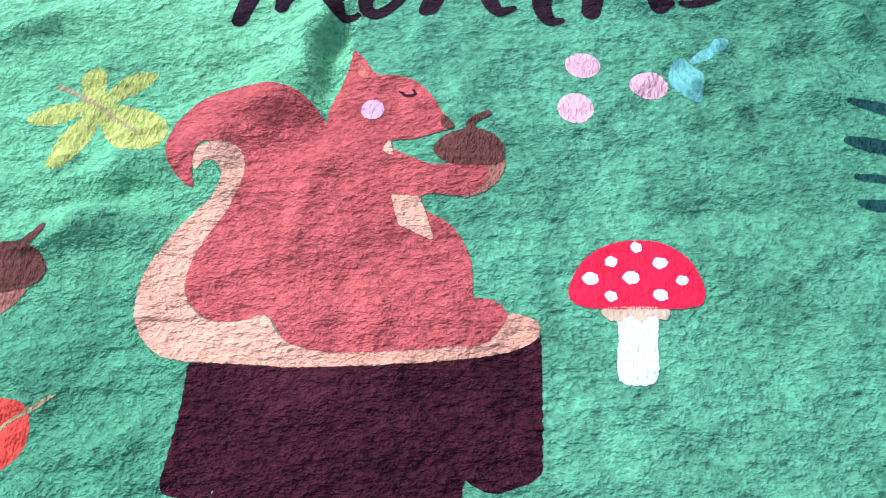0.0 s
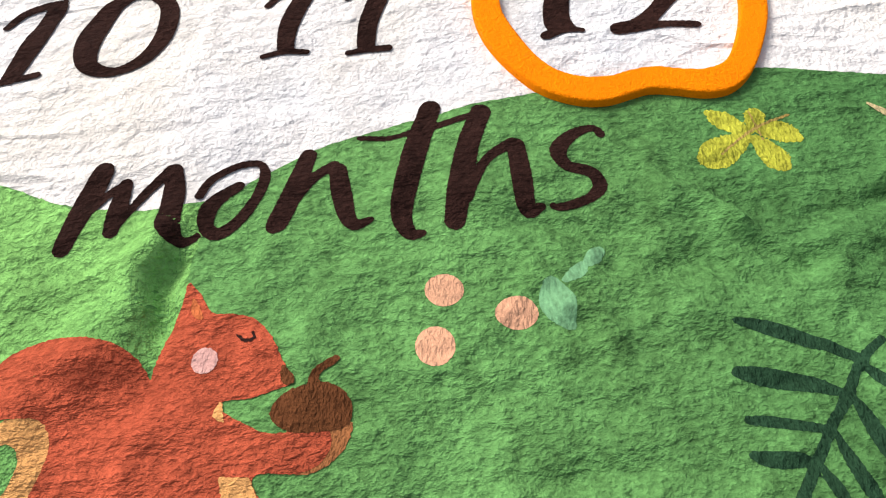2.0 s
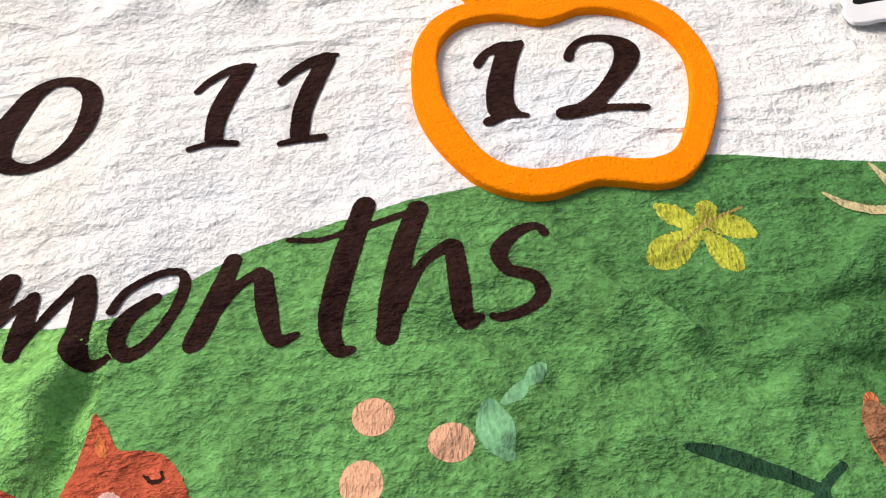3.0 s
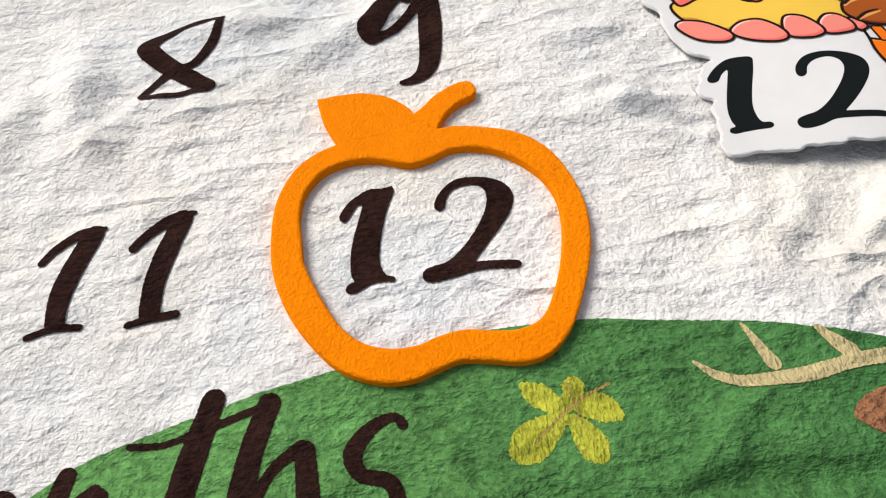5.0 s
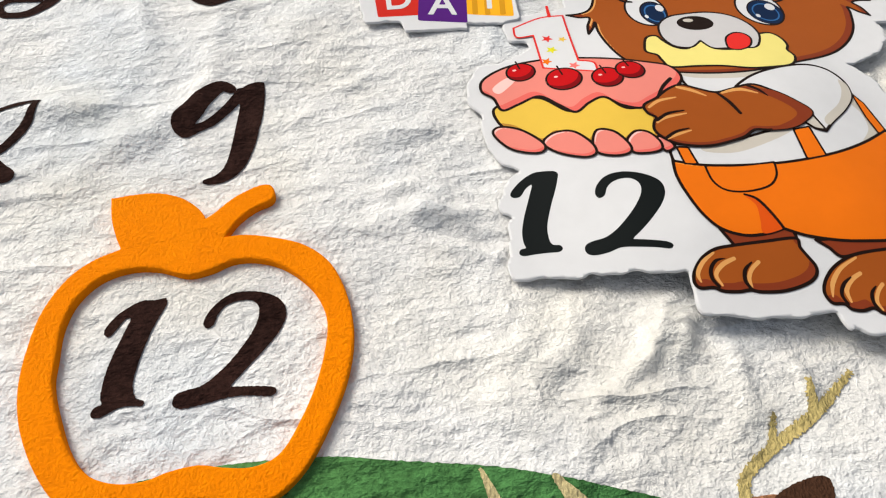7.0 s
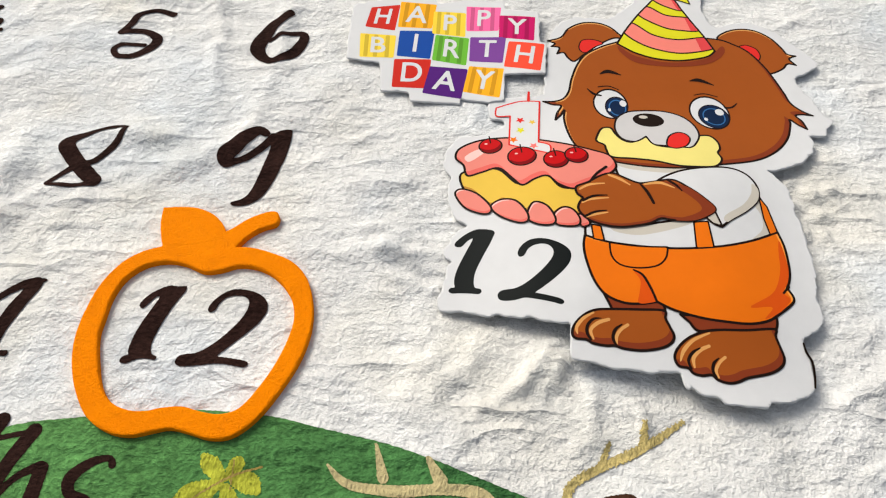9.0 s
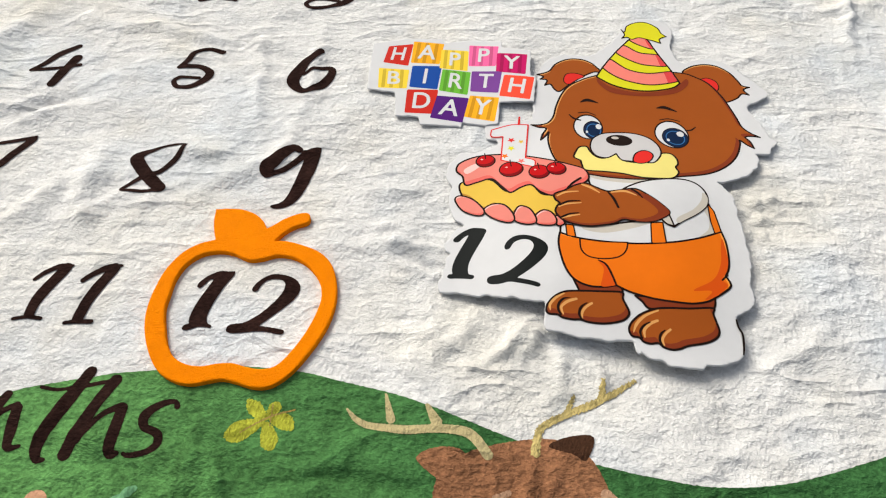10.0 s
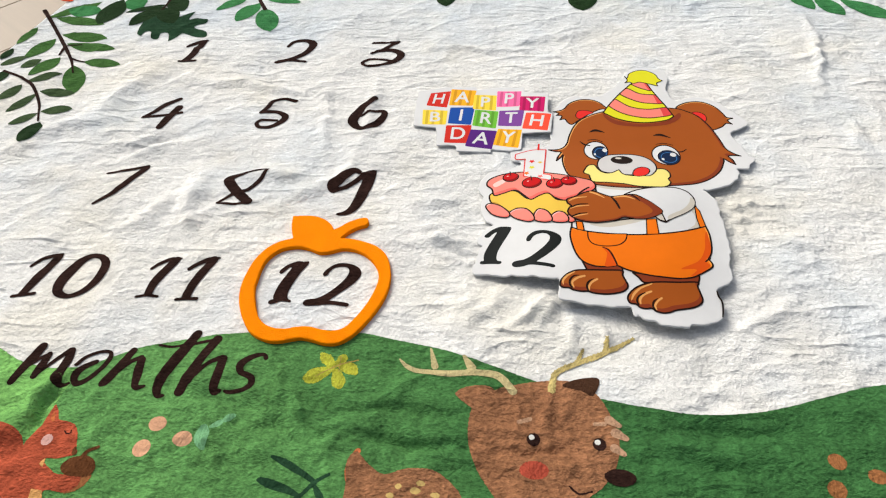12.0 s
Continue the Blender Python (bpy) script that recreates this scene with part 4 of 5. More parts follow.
for ends in ([(-477.6, 449.1, 20.4), (-399.2, 430.9, 22.7)], [(-447.3, 405.2, 23.4), (-377.0, 392.3, 20.1)], [(-427.8, 380.4, 20.5), (-353.8, 365.2, 17.2)], [(-384.2, 338.0, 19.0), (-333.4, 332.8, 17.6)], [(-393.5, 330.0, 27.0), (-362.5, 270.2, 32.0)], [(-489.2, 422.2, 16.6), (-494.9, 377.9, 18.1)], [(-448.4, 393.1, 25.0), (-466.8, 345.9, 24.7)], [(-420.0, 349.2, 28.5), (-438.7, 304.8, 24.4)], [(-489.7, 447.7, 24.3), (-431.2, 493.3, 32.3)]):
    leaf("leaf", ends, LEAF, 1)
for ends in ([(-396.2, 309.8, 14.3), (-433.9, 292.8, 15.2)], [(-408.4, 274.2, 16.2), (-361.8, 270.1, 17.0)], [(-383.6, 231.8, 18.0), (-348.3, 238.5, 14.4)], [(-409.1, 269.8, 16.2), (-427.5, 232.3, 16.6)], [(-384.2, 228.1, 16.5), (-408.1, 205.8, 15.1)], [(-436.9, 287.3, 17.2), (-449.7, 254.3, 18.4)], [(-441.7, 343.2, 17.2), (-462.0, 326.0, 18.2)], [(-463.4, 351.1, 14.7), (-492.5, 331.4, 12.8)]):
    leaf("leaf", ends, fleece("grey_green_dye", (0.045, 0.075, 0.032), 0.2), 2)
for ends in ([(-371.7, 210.5, 27.6), (-376.2, 173.2, 22.7)], [(-401.0, 497.6, 36.0), (-408.9, 431.0, 44.6)], [(-333.6, 487.5, 12.2), (-385.5, 463.0, 11.4)], [(-336.3, 482.3, 27.3), (-365.2, 428.9, 23.8)], [(-336.5, 478.7, 30.0), (-305.3, 435.5, 25.0)], [(-336.5, 510.5, 30.3), (-302.5, 466.7, 32.6)], [(-494.7, 368.9, 14.0), (-496.8, 342.5, 13.9)], [(-478.7, 320.4, 23.3), (-475.0, 287.3, 27.5)], [(47.5, 515.1, 24.8), (51.2, 476.7, 27.6)], [(227.1, 523.1, 36.4), (224.7, 461.7, 33.8)]):
    leaf("dark_leaf", ends, LEAF_DARK, 3)
for ends in ([(-471.6, 472.4, 33.3), (-419.8, 464.9, 31.3)], [(-391.9, 506.8, 31.8), (-369.0, 471.5, 33.4)], [(-224.5, 505.7, 20.4), (-257.7, 466.5, 19.9)], [(-204.7, 491.8, 28.0), (-219.5, 435.3, 30.9)], [(-192.6, 473.0, 30.0), (-167.7, 412.1, 24.6)], [(-199.9, 503.4, 18.1), (-145.1, 488.7, 16.4)], [(483.3, 513.2, 23.1), (502.7, 464.3, 23.9)], [(510.2, 499.4, 24.8), (532.6, 447.6, 21.0)], [(537.2, 488.8, 29.3), (590.6, 433.8, 28.2)]):
    leaf("leaf", ends, LEAF_MID if ends[0][1] < 900 else LEAF, 2)
leaf("red_leaf", [(-506.6, 511.6, 14.5), (-475.8, 495.1, 11.6)], LEAF_RED, 4)
dye("oak_leaf", Area([(-343.0, 405.8), (-348.4, 430.1), (-344.9, 451.1), (-331.4, 456.6), (-316.2, 447.4), (-301.7, 451.7), (-283.0, 462.4), (-283.0, 462.4), (-286.4, 442.9), (-275.8, 445.9), (-260.2, 441.9), (-261.1, 434.3), (-270.5, 430.1), (-272.0, 423.3), (-251.8, 410.7), (-248.0, 397.7), (-262.4, 398.0), (-281.6, 408.3), (-286.8, 401.6), (-293.9, 390.4), (-295.4, 390.5), (-302.9, 409.4), (-312.0, 407.8), (-312.3, 396.0), (-321.2, 397.8), (-326.9, 412.3), (-334.1, 411.5), (-334.7, 399.2)]), TEAL, blanket, 2, 0.9, "printed dark teal oak leaf")
dye("twig", Brush([(-503.8, 467.7, 6.5), (-472.6, 430.8, 4.8), (-427.3, 374.8, 4.8), (-401.8, 341.4, 3.4), (-385.3, 313.1, 1.9)], [(-423.3, 374.6, 2.2), (-407.0, 379.5, 2.2)], [(-425.1, 370.5, 4.2), (-423.8, 353.9, 3.1)], [(-402.9, 345.2, 3.1), (-381.9, 336.5, 2.3)]), BROWN, blanket, 4, 0.7, "printed dark twig")
dye("twig", Brush([(-479.6, 319.2, 3.6), (-437.8, 296.0, 3.9), (-419.3, 281.5, 3.9), (-394.8, 248.5, 3.2), (-375.4, 212.5, 1.9)]), BROWN, blanket, 4, 0.7)
dye("twig", Brush([(-210.7, 507.1, 4.6), (-189.7, 468.9, 5.7)]), BROWN, blanket, 4, 0.7)
dye("twig", Brush([(-335.2, 507.1, 3.3), (-335.2, 471.7, 3.0)]), BROWN, blanket, 4, 0.7)
dye("fern", Brush([(-5.6, -216.1, 3.2), (4.7, -203.5, 3.1), (11.4, -194.9, 3.0), (20.1, -186.4, 3.2), (27.8, -176.4, 2.7), (36.8, -170.0, 2.5)], [(-4.9, -160.0, 2.2), (3.2, -162.6, 4.8), (15.2, -168.5, 4.6), (29.2, -176.1, 2.8)], [(-9.2, -176.5, 3.9), (-2.0, -178.5, 6.3), (10.2, -181.9, 5.5), (20.4, -185.8, 2.5)], [(-10.4, -191.2, 2.7), (-3.6, -192.4, 3.6), (6.0, -195.3, 3.0), (10.6, -196.1, 1.6)], [(-12.3, -201.4, 2.8), (-7.5, -203.1, 4.9), (-0.1, -203.9, 4.0), (3.3, -205.2, 1.5)],
    [(20.8, -187.5, 2.5), (22.7, -195.0, 4.9), (23.9, -202.8, 4.8), (25.1, -207.6, 1.3)], [(11.7, -197.8, 2.0), (13.2, -205.8, 4.1), (15.3, -213.9, 4.6), (16.9, -219.4, 1.5)], [(4.4, -206.6, 2.2), (6.2, -211.6, 3.9), (7.8, -217.3, 2.9)], [(28.5, -177.9, 2.4), (33.4, -184.6, 4.8), (38.0, -190.7, 2.3)]), TEAL, blanket, 1, 0.9, "printed dark teal fern")
# brushed dents in the pile, their sheen put into a mid-green colour
for k, s in enumerate(([(-59.5, -142.3, 5.9), (-58.8, -148.8, 11.2), (-56.9, -154.7, 6.0), (-55.1, -157.2, 2.3)], [(-55.0, -141.0, 2.3), (-50.5, -138.5, 5.1), (-47.5, -135.6, 2.1)], [(-47.5, -136.1, 1.7), (-44.5, -133.5, 5.2), (-41.6, -130.7, 3.5)])):
    dye("brush_mark", Brush(s), fleece("brushed_sheen_green", (0.15, 0.34, 0.17), 0.3, 0.4), blanket, 1, 0.8)
dye("orange_leaf", Brush([(53.1, -151.8, 3.9), (50.3, -159.4, 5.4), (49.7, -167.7, 5.3), (51.4, -175.9, 3.2)]), fleece("orange_leaf_dye", (0.62, 0.18, 0.07)), blanket, 1, 0.9)

# ---- felt apple ring ----
ring_out = Area([(-71.5, -16.5), (-67.9, -31.2), (-60.2, -46.8), (-50.1, -59.6), (-37.4, -66.4), (-26.3, -67.5), (-16.5, -64.9), (-8.6, -63.0), (0.9, -64.5), (12.1, -67.1), (22.3, -65.5), (32.1, -57.1), (40.9, -42.5), (48.7, -24.4), (52.1, -6.5), (50.6, 10.8), (44.8, 26.6), (34.8, 37.0), (21.2, 42.8), (9.5, 45.7), (0.8, 45.4), (0.8, 45.4), (5.6, 53.3), (12.7, 59.5), (20.4, 63.2), (21.7, 68.4), (19.0, 72.4), (13.2, 71.7), (3.6, 66.4), (-3.5, 59.8), (-7.6, 56.5), (-7.6, 56.5), (-11.8, 63.1), (-19.9, 69.8), (-32.1, 73.5), (-49.1, 72.2), (-49.1, 72.2), (-47.6, 60.8), (-44.4, 50.3), (-41.8, 44.2), (-41.8, 44.2), (-52.9, 39.5), (-62.3, 30.7), (-69.1, 16.4), (-71.7, -1.7)])
ring_in = Area([(-60.1, -3.9), (-60.1, 9.2), (-56.8, 21.1), (-48.6, 30.2), (-37.0, 34.0), (-25.5, 32.7), (-14.2, 28.2), (-4.8, 29.4), (5.2, 33.1), (16.9, 31.8), (27.8, 25.8), (37.4, 14.8), (41.7, 2.5), (41.1, -9.9), (37.2, -24.8), (31.3, -38.3), (23.5, -50.6), (14.5, -54.4), (4.7, -53.6), (-5.0, -51.5), (-15.0, -52.6), (-23.1, -54.8), (-32.7, -54.4), (-42.1, -50.2), (-49.5, -41.3), (-55.8, -26.6), (-59.7, -14.0)])
FELT_T = 3.8


FELT_RING = Cut(ring_out, ring_in)


def felt_top(X, Y, F):
    d = np.clip(FELT_RING(X, Y), 0, 0.6) / 0.6
    return relief(X, Y) * 0.8 + 0.4 + FELT_T - 0.6 + 0.6 * np.sqrt(np.clip(1 - (1 - d) ** 2, 0, 1))


def felt_piece(name, field):
    return part(name, sheet(field, 0.8, felt_top, lambda x, y: relief(x, y) * 0.8 - 0.6), FELT, apple)


apple = empty("apple_ring", "orange felt apple-shaped ring laid round the number 12", "felt marker")
LEAF_CUT = Area([(-60, 90), (-60, 52), (-42.5, 43.6), (-24, 46), (-8.2, 51), (-8.2, 57), (-8.2, 90)], straight=True)
STEM_CUT = Area([(-8.2, 90), (-8.2, 51), (0.8, 45.2), (40, 50), (40, 90)], straight=True)
felt_piece("leaf", Cut(FELT_RING, LEAF_CUT, True))
felt_piece("stem", Cut(FELT_RING, STEM_CUT, True))
felt_piece("ring", Cut(Cut(FELT_RING, LEAF_CUT), STEM_CUT))

# ---- printed card cutouts ----
def on_card(level):
    return lambda X, Y, F: warp(X, Y) + CARD_T + 0.03 + 0.0045 * level


LEVEL = 0
W = 1.5  # the drawing's line


def printed(name, field, material, parent, line=0.0, step=0.8, label=""):
    """A printed patch; with a line width it gets a dark outline just above it."""
    global LEVEL
    LEVEL += 1
    ob = part(name, sheet(field, step, on_card(LEVEL)), material, parent, label)
    if line:
        LEVEL += 1
        part("outline", sheet(Edge(field, line), min(step, 0.6), on_card(LEVEL)), LINE, ob)
    return ob


class Glyph:
    """A letter from the edges of its outline, thickened a little."""
    def __init__(self, ends, bold):
        self.ends, self.bold = ends, bold
        p = np.array([e for pair in ends for e in pair])
        self.box = (*(p.min(0) - bold), *(p.max(0) + bold))

    def __call__(self, X, Y):
        q = np.stack([X.ravel(), Y.ravel()], -1)
        best, inside = np.full(len(q), 1e9), np.zeros(len(q), bool)
        for a, b in self.ends:
            d = b - a
            t = np.clip(((q - a) @ d) / max(d @ d, 1e-9), 0, 1)
            best = np.minimum(best, ((q - a - t[:, None] * d) ** 2).sum(1))
            if abs(d[1]) > 1e-9:
                inside ^= ((a[1] > q[:, 1]) != (b[1] > q[:, 1])) & (q[:, 0] < a[0] + (q[:, 1] - a[1]) * d[0] / d[1])
        return (np.sqrt(best) * np.where(inside, 1, -1)).reshape(X.shape) + self.bold


class Moved:
    def __init__(self, f, dx, dy):
        self.f, self.d = f, (dx, dy)
        self.box = (f.box[0] + dx, f.box[1] + dy, f.box[2] + dx, f.box[3] + dy)

    def __call__(self, X, Y):
        return self.f(X - self.d[0], Y - self.d[1])


def toned(name, field, material, parent, dx, dy, line=W):
    """The drawn darker or lighter rim of a patch, on the side away from (dx, dy)."""
    global LEVEL
    LEVEL += 1
    inner = Inset(field, line / 2)
    return part(name, sheet(Cut(inner, Moved(field, dx * 1.8, dy * 1.8)), 0.6, on_card(LEVEL)), material, parent)


class Inset:
    def __init__(self, f, by):
        self.f, self.by, self.box = f, by, f.box

    def __call__(self, X, Y):
        return self.f(X, Y) - self.by


STEEL = ink("steel_blue_ink", (0.03, 0.12, 0.30))
bear = empty("bear_cutout", "flat white card cutout printed with a brown bear holding a cake", "party decoration")
card = Area([(261.8, 300.6), (269.2, 318.5), (286.7, 324.8), (305.2, 318.2), (309.3, 302.7), (305.4, 284.8), (311.5, 263.2), (329.1, 268.2), (350.0, 263.7)] + [(376.0, 229.3), (377.6, 222.9), (368.8, 215.8), (357.5, 208.8), (357.5, 208.8), (360.4, 196.4), (366.1, 184.6), (369.2, 171.6), (374.2, 167.1), (367.7, 160.7), (367.7, 160.7), (364.7, 153.3), (354.9, 152.1), (354.9, 152.1), (352.5, 139.1), (343.7, 128.2), (330.6, 121.2), (318.0, 116.9), (318.0, 116.9), (326.0, 104.1), (327.4, 82.2), (328.4, 59.5), (327.4, 40.0), (324.1, 25.3), (324.4, 15.5), (323.2, 9.7), (315.6, 2.5), (310.7, -0.3), (309.2, -4.7), (309.2, -4.7), (311.8, -12.5), (311.7, -20.1)]
            + [(310.5, -27.8), (306.4, -31.9), (298.7, -35.1), (288.2, -36.8), (283.5, -40.3), (275.7, -40.0), (264.1, -39.5), (260.8, -36.7), (252.4, -34.8), (248.4, -31.6), (245.9, -31.8), (244.1, -28.5), (243.0, -23.8), (243.0, -23.8), (227.8, -24.3), (216.7, -23.6), (205.7, -21.9), (196.2, -19.7), (189.6, -18.5), (188.0, -15.1), (188.9, 0.6), (188.9, 0.6), (178.8, 1.4), (172.3, 3.4), (164.1, 4.5), (151.5, 6.6), (147.5, 5.7), (130.4, 9.5), (118.7, 10.3)]
            + [(120.9, 25.7), (122.2, 37.5), (124.9, 42.6), (124.9, 42.6), (120.1, 46.9), (123.4, 56.3), (129.6, 64.4), (137.5, 66.2), (137.5, 66.2), (126.5, 72.7), (122.3, 82.0), (120.7, 93.7), (121.9, 105.7), (117.6, 113.5), (118.7, 127.6), (126.6, 140.0)] + [(135.5, 140.1), (152.3, 146.8), (155.4, 154.7), (146.4, 159.0), (146.0, 173.1), (157.3, 177.8), (180.3, 181.8), (182.7, 191.4), (185.1, 210.6), (187.8, 237.6), (193.2, 255.4), (209.1, 267.2), (232.1, 267.1), (245.8, 278.3), (257.4, 294.1)])
part("board", sheet(Frayed(card, 0.8, 16), 1.5, lambda X, Y, F: warp(X, Y) + CARD_T, lambda x, y: float(warp(x, y))), BOARD, bear, "white card with a scissor-cut edge")
printed("number", Joined(Area([(126.8, 52.4), (126.8, 55.3), (132.0, 60.5), (137.8, 63.7), (142.2, 63.9), (147.8, 62.6), (149.4, 60.5), (149.4, 60.5), (146.7, 53.3), (142.4, 43.8), (138.8, 34.5), (137.9, 28.0), (138.7, 24.0), (141.6, 23.0), (142.4, 21.0), (140.6, 19.7), (136.0, 20.3), (130.1, 20.7), (126.0, 20.7), (124.1, 22.2), (125.2, 24.3), (127.7, 24.4), (127.7, 24.4), (127.0, 28.1), (127.7, 34.0), (130.1, 41.2), (133.5, 49.3), (136.6, 56.7), (136.5, 57.7), (136.5, 57.7), (133.6, 55.8), (130.3, 52.0)]), Area([(163.0, 42.5), (162.0, 45.3), (163.8, 49.6), (168.0, 53.3), (173.6, 54.4), (180.0, 53.1), (186.5, 49.6), (190.6, 45.1), (190.9, 39.6), (187.8, 33.7), (181.6, 27.1), (175.3, 21.8), (170.7, 18.6), (170.7, 18.6), (177.4, 16.7), (183.8, 14.5), (186.0, 12.5), (184.4, 10.9), (179.7, 12.4), (172.1, 14.4), (165.5, 15.7), (160.1, 14.6), (154.7, 14.5), (151.7, 15.8), (151.0, 18.6), (152.5, 20.8), (156.0, 21.6), (160.6, 22.1), (166.1, 25.0), (172.3, 30.3), (177.8, 36.3), (181.1, 41.7), (181.4, 46.2), (178.9, 49.4), (175.0, 50.4), (170.8, 49.6), (167.7, 47.2), (165.7, 43.3)])), BLACK, bear)
ear = Area([(242.2, 244.8), (239.0, 250.2), (233.7, 257.0), (224.8, 261.5), (213.4, 260.8), (203.1, 253.8), (196.9, 243.5), (186.9, 238.9), (186.9, 238.9), (192.2, 236.3), (189.5, 232.8), (189.5, 232.8), (195.2, 231.7), (193.2, 224.8), (193.2, 224.8), (198.1, 226.4), (201.0, 220.6), (205.3, 217.5), (212.6, 225.3), (223.4, 236.1), (235.0, 244.4)])
printed("ear", ear, FUR, bear, W)
toned("ear_highlight", ear, RUST, bear, 0, -1.0)
printed("inner_ear", Area([(209.5, 234.6), (212.5, 241.0), (220.1, 242.1), (227.1, 238.4), (221.0, 233.9), (214.0, 227.4), (210.2, 229.2)]), RED_INK, bear, 0.9)
ear = Area([(311.5, 248.3), (319.6, 257.3), (331.5, 261.0), (342.3, 258.8), (351.1, 250.9), (356.5, 240.2), (358.8, 234.3), (364.6, 232.6), (364.6, 232.6), (359.1, 229.0), (362.5, 222.6), (362.5, 222.6), (356.7, 223.6), (352.1, 218.1), (343.9, 213.1), (340.7, 214.2), (334.6, 228.2), (324.6, 241.0)])
printed("ear", ear, FUR, bear, W)
toned("ear_highlight", ear, RUST, bear, 0, -1.0)
printed("inner_ear", Area([(324.3, 239.6), (330.6, 242.8), (337.4, 239.1), (339.2, 231.8), (336.5, 226.3), (332.1, 231.4), (327.4, 237.1)]), RED_INK, bear, 0.9)
body = Joined(Area([(202.6, 65.0), (220.2, 62.4), (252.7, 68.9), (270.9, 72.0), (286.8, 79.8), (306.2, 94.2), (306.2, 94.2), (309.6, 81.8), (311.7, 67.4), (311.7, 67.4), (294.4, 58.5), (275.2, 51.9), (254.0, 49.0), (233.2, 49.1), (212.5, 51.3), (199.7, 55.4), (199.7, 55.4)]), Area([(222.9, 116.1), (235.8, 115.2), (250.8, 113.9), (275.3, 113.0), (259.0, 105.3), (244.8, 96.2), (231.9, 96.5), (223.7, 100.2)]))
printed("shirt", body, BOARD, bear, W)
printed("shirt_shade", Cut(Area([(222.9, 116.1), (247.0, 113.6), (273.2, 112.2), (257.3, 106.3), (236.8, 107.1), (224.7, 110.3)]), body, True), GREY_INK, bear)
printed("shirt_shade", Cut(Area([(306.0, 93.1), (308.8, 81.6), (310.9, 67.3), (302.4, 61.7), (293.6, 58.3), (302.8, 68.1), (304.4, 78.5), (302.0, 86.0)]), body, True), GREY_INK, bear)
printed("shirt_shade", Cut(Area([(216.7, 62.7), (234.5, 64.2), (252.6, 68.0), (261.8, 67.7), (248.4, 61.9), (230.4, 57.2), (216.5, 59.1)]), body, True), GREY_INK, bear)
head = Area([(234.6, 238.8), (225.5, 234.2), (213.9, 225.4), (206.9, 213.7), (202.0, 198.6), (199.4, 185.9), (194.9, 178.2), (188.6, 175.3), (181.5, 175.0), (181.5, 175.0), (187.6, 172.0), (193.4, 171.0), (190.2, 163.0), (188.7, 155.6), (188.7, 155.6), (192.6, 161.1), (195.3, 166.5), (194.4, 156.5), (195.8, 143.1), (199.3, 130.1), (205.7, 121.0), (215.0, 116.8), (224.2, 113.8), (242.9, 111.0), (265.5, 111.4), (289.8, 117.8), (313.1, 125.6), (328.3, 135.7), (338.5, 148.1), (344.0, 162.2), (344.7, 167.0), (349.2, 161.9), (353.9, 158.0), (353.9, 158.0), (352.5, 165.7), (349.6, 170.9), (354.0, 172.4), (361.1, 171.7), (361.1, 171.7), (354.8, 176.1), (349.3, 183.0), (347.1, 192.6), (344.0, 204.8), (339.5, 219.3), (331.4, 234.7), (321.8, 242.9), (309.2, 248.1), (275.6, 248.3), (250.8, 245.3)])
printed("head", head, FUR, bear, W, 0.5)
toned("head_highlight", head, RUST, bear, 0.8, -0.6)
toned("head_shade", head, FUR_DARK, bear, -1.6, 1.7)
for white, iris in ((Oval(226.8, 174.4, 11.3, 14.9), Oval(231.0, 170.8, 7.9, 11.1)), (Oval(292.1, 169.5, 13.0, 16.2), Oval(294.4, 165.9, 10.0, 11.8))):
    printed("eye", white, BOARD, bear, 1.2, 0.5)
    printed("iris", Cut(iris, white, True), BLUE_INK, bear, 0.8, 0.4)
for ring in (Oval(231.0, 170.8, 5.4, 7.9), Oval(294.4, 165.9, 7.1, 8.2)):
    printed("iris_ring", Edge(ring, 0.8), STEEL, bear, 0, 0.4)
for glint in (Oval(235.2, 175.6, 2.3, 3.2), Oval(298.9, 170.8, 2.9, 3.2), Oval(225.5, 168.5, 1.0, 1.7), Oval(288.5, 162.8, 1.3, 1.7)):
    printed("eye_glint", glint, BOARD, bear, 0, 0.4)
for s in ([(222.4, 204.9, 1.1), (228.2, 207.8, 3.7), (236.5, 204.5, 1.0)], [(284.0, 201.1, 1.0), (290.5, 202.3, 3.6), (299.7, 198.0, 1.0)], [(219.9, 191.5, 1.0), (227.2, 192.6, 1.0), (233.7, 189.2, 0.8)], [(284.7, 186.9, 0.8), (292.0, 188.7, 1.0), (300.5, 186.3, 0.8)], [(212.2, 189.2, 0.8), (216.2, 184.5, 2.0), (221.1, 182.9, 1.5)], [(303.8, 175.6, 1.5), (308.5, 176.6, 1.5), (312.5, 180.6, 0.8)]):
    printed("lash", Brush(s), LINE, bear, 0, 0.4)
printed("cream_beard", Area([(214.2, 139.7), (218.1, 148.0), (223.8, 149.0), (226.0, 143.2), (229.7, 136.8), (236.1, 134.7), (246.0, 142.0), (248.9, 133.6), (257.0, 131.0), (266.9, 131.7), (273.7, 137.6), (279.6, 144.2), (287.0, 145.2), (290.9, 140.0), (291.1, 133.1), (288.6, 128.4), (289.9, 122.6), (285.5, 115.9), (277.3, 113.3), (262.0, 112.9), (247.4, 116.6), (234.2, 118.1), (220.9, 119.0), (218.4, 125.7), (217.7, 130.7), (213.3, 134.3)]), CREAM_INK, bear, W)
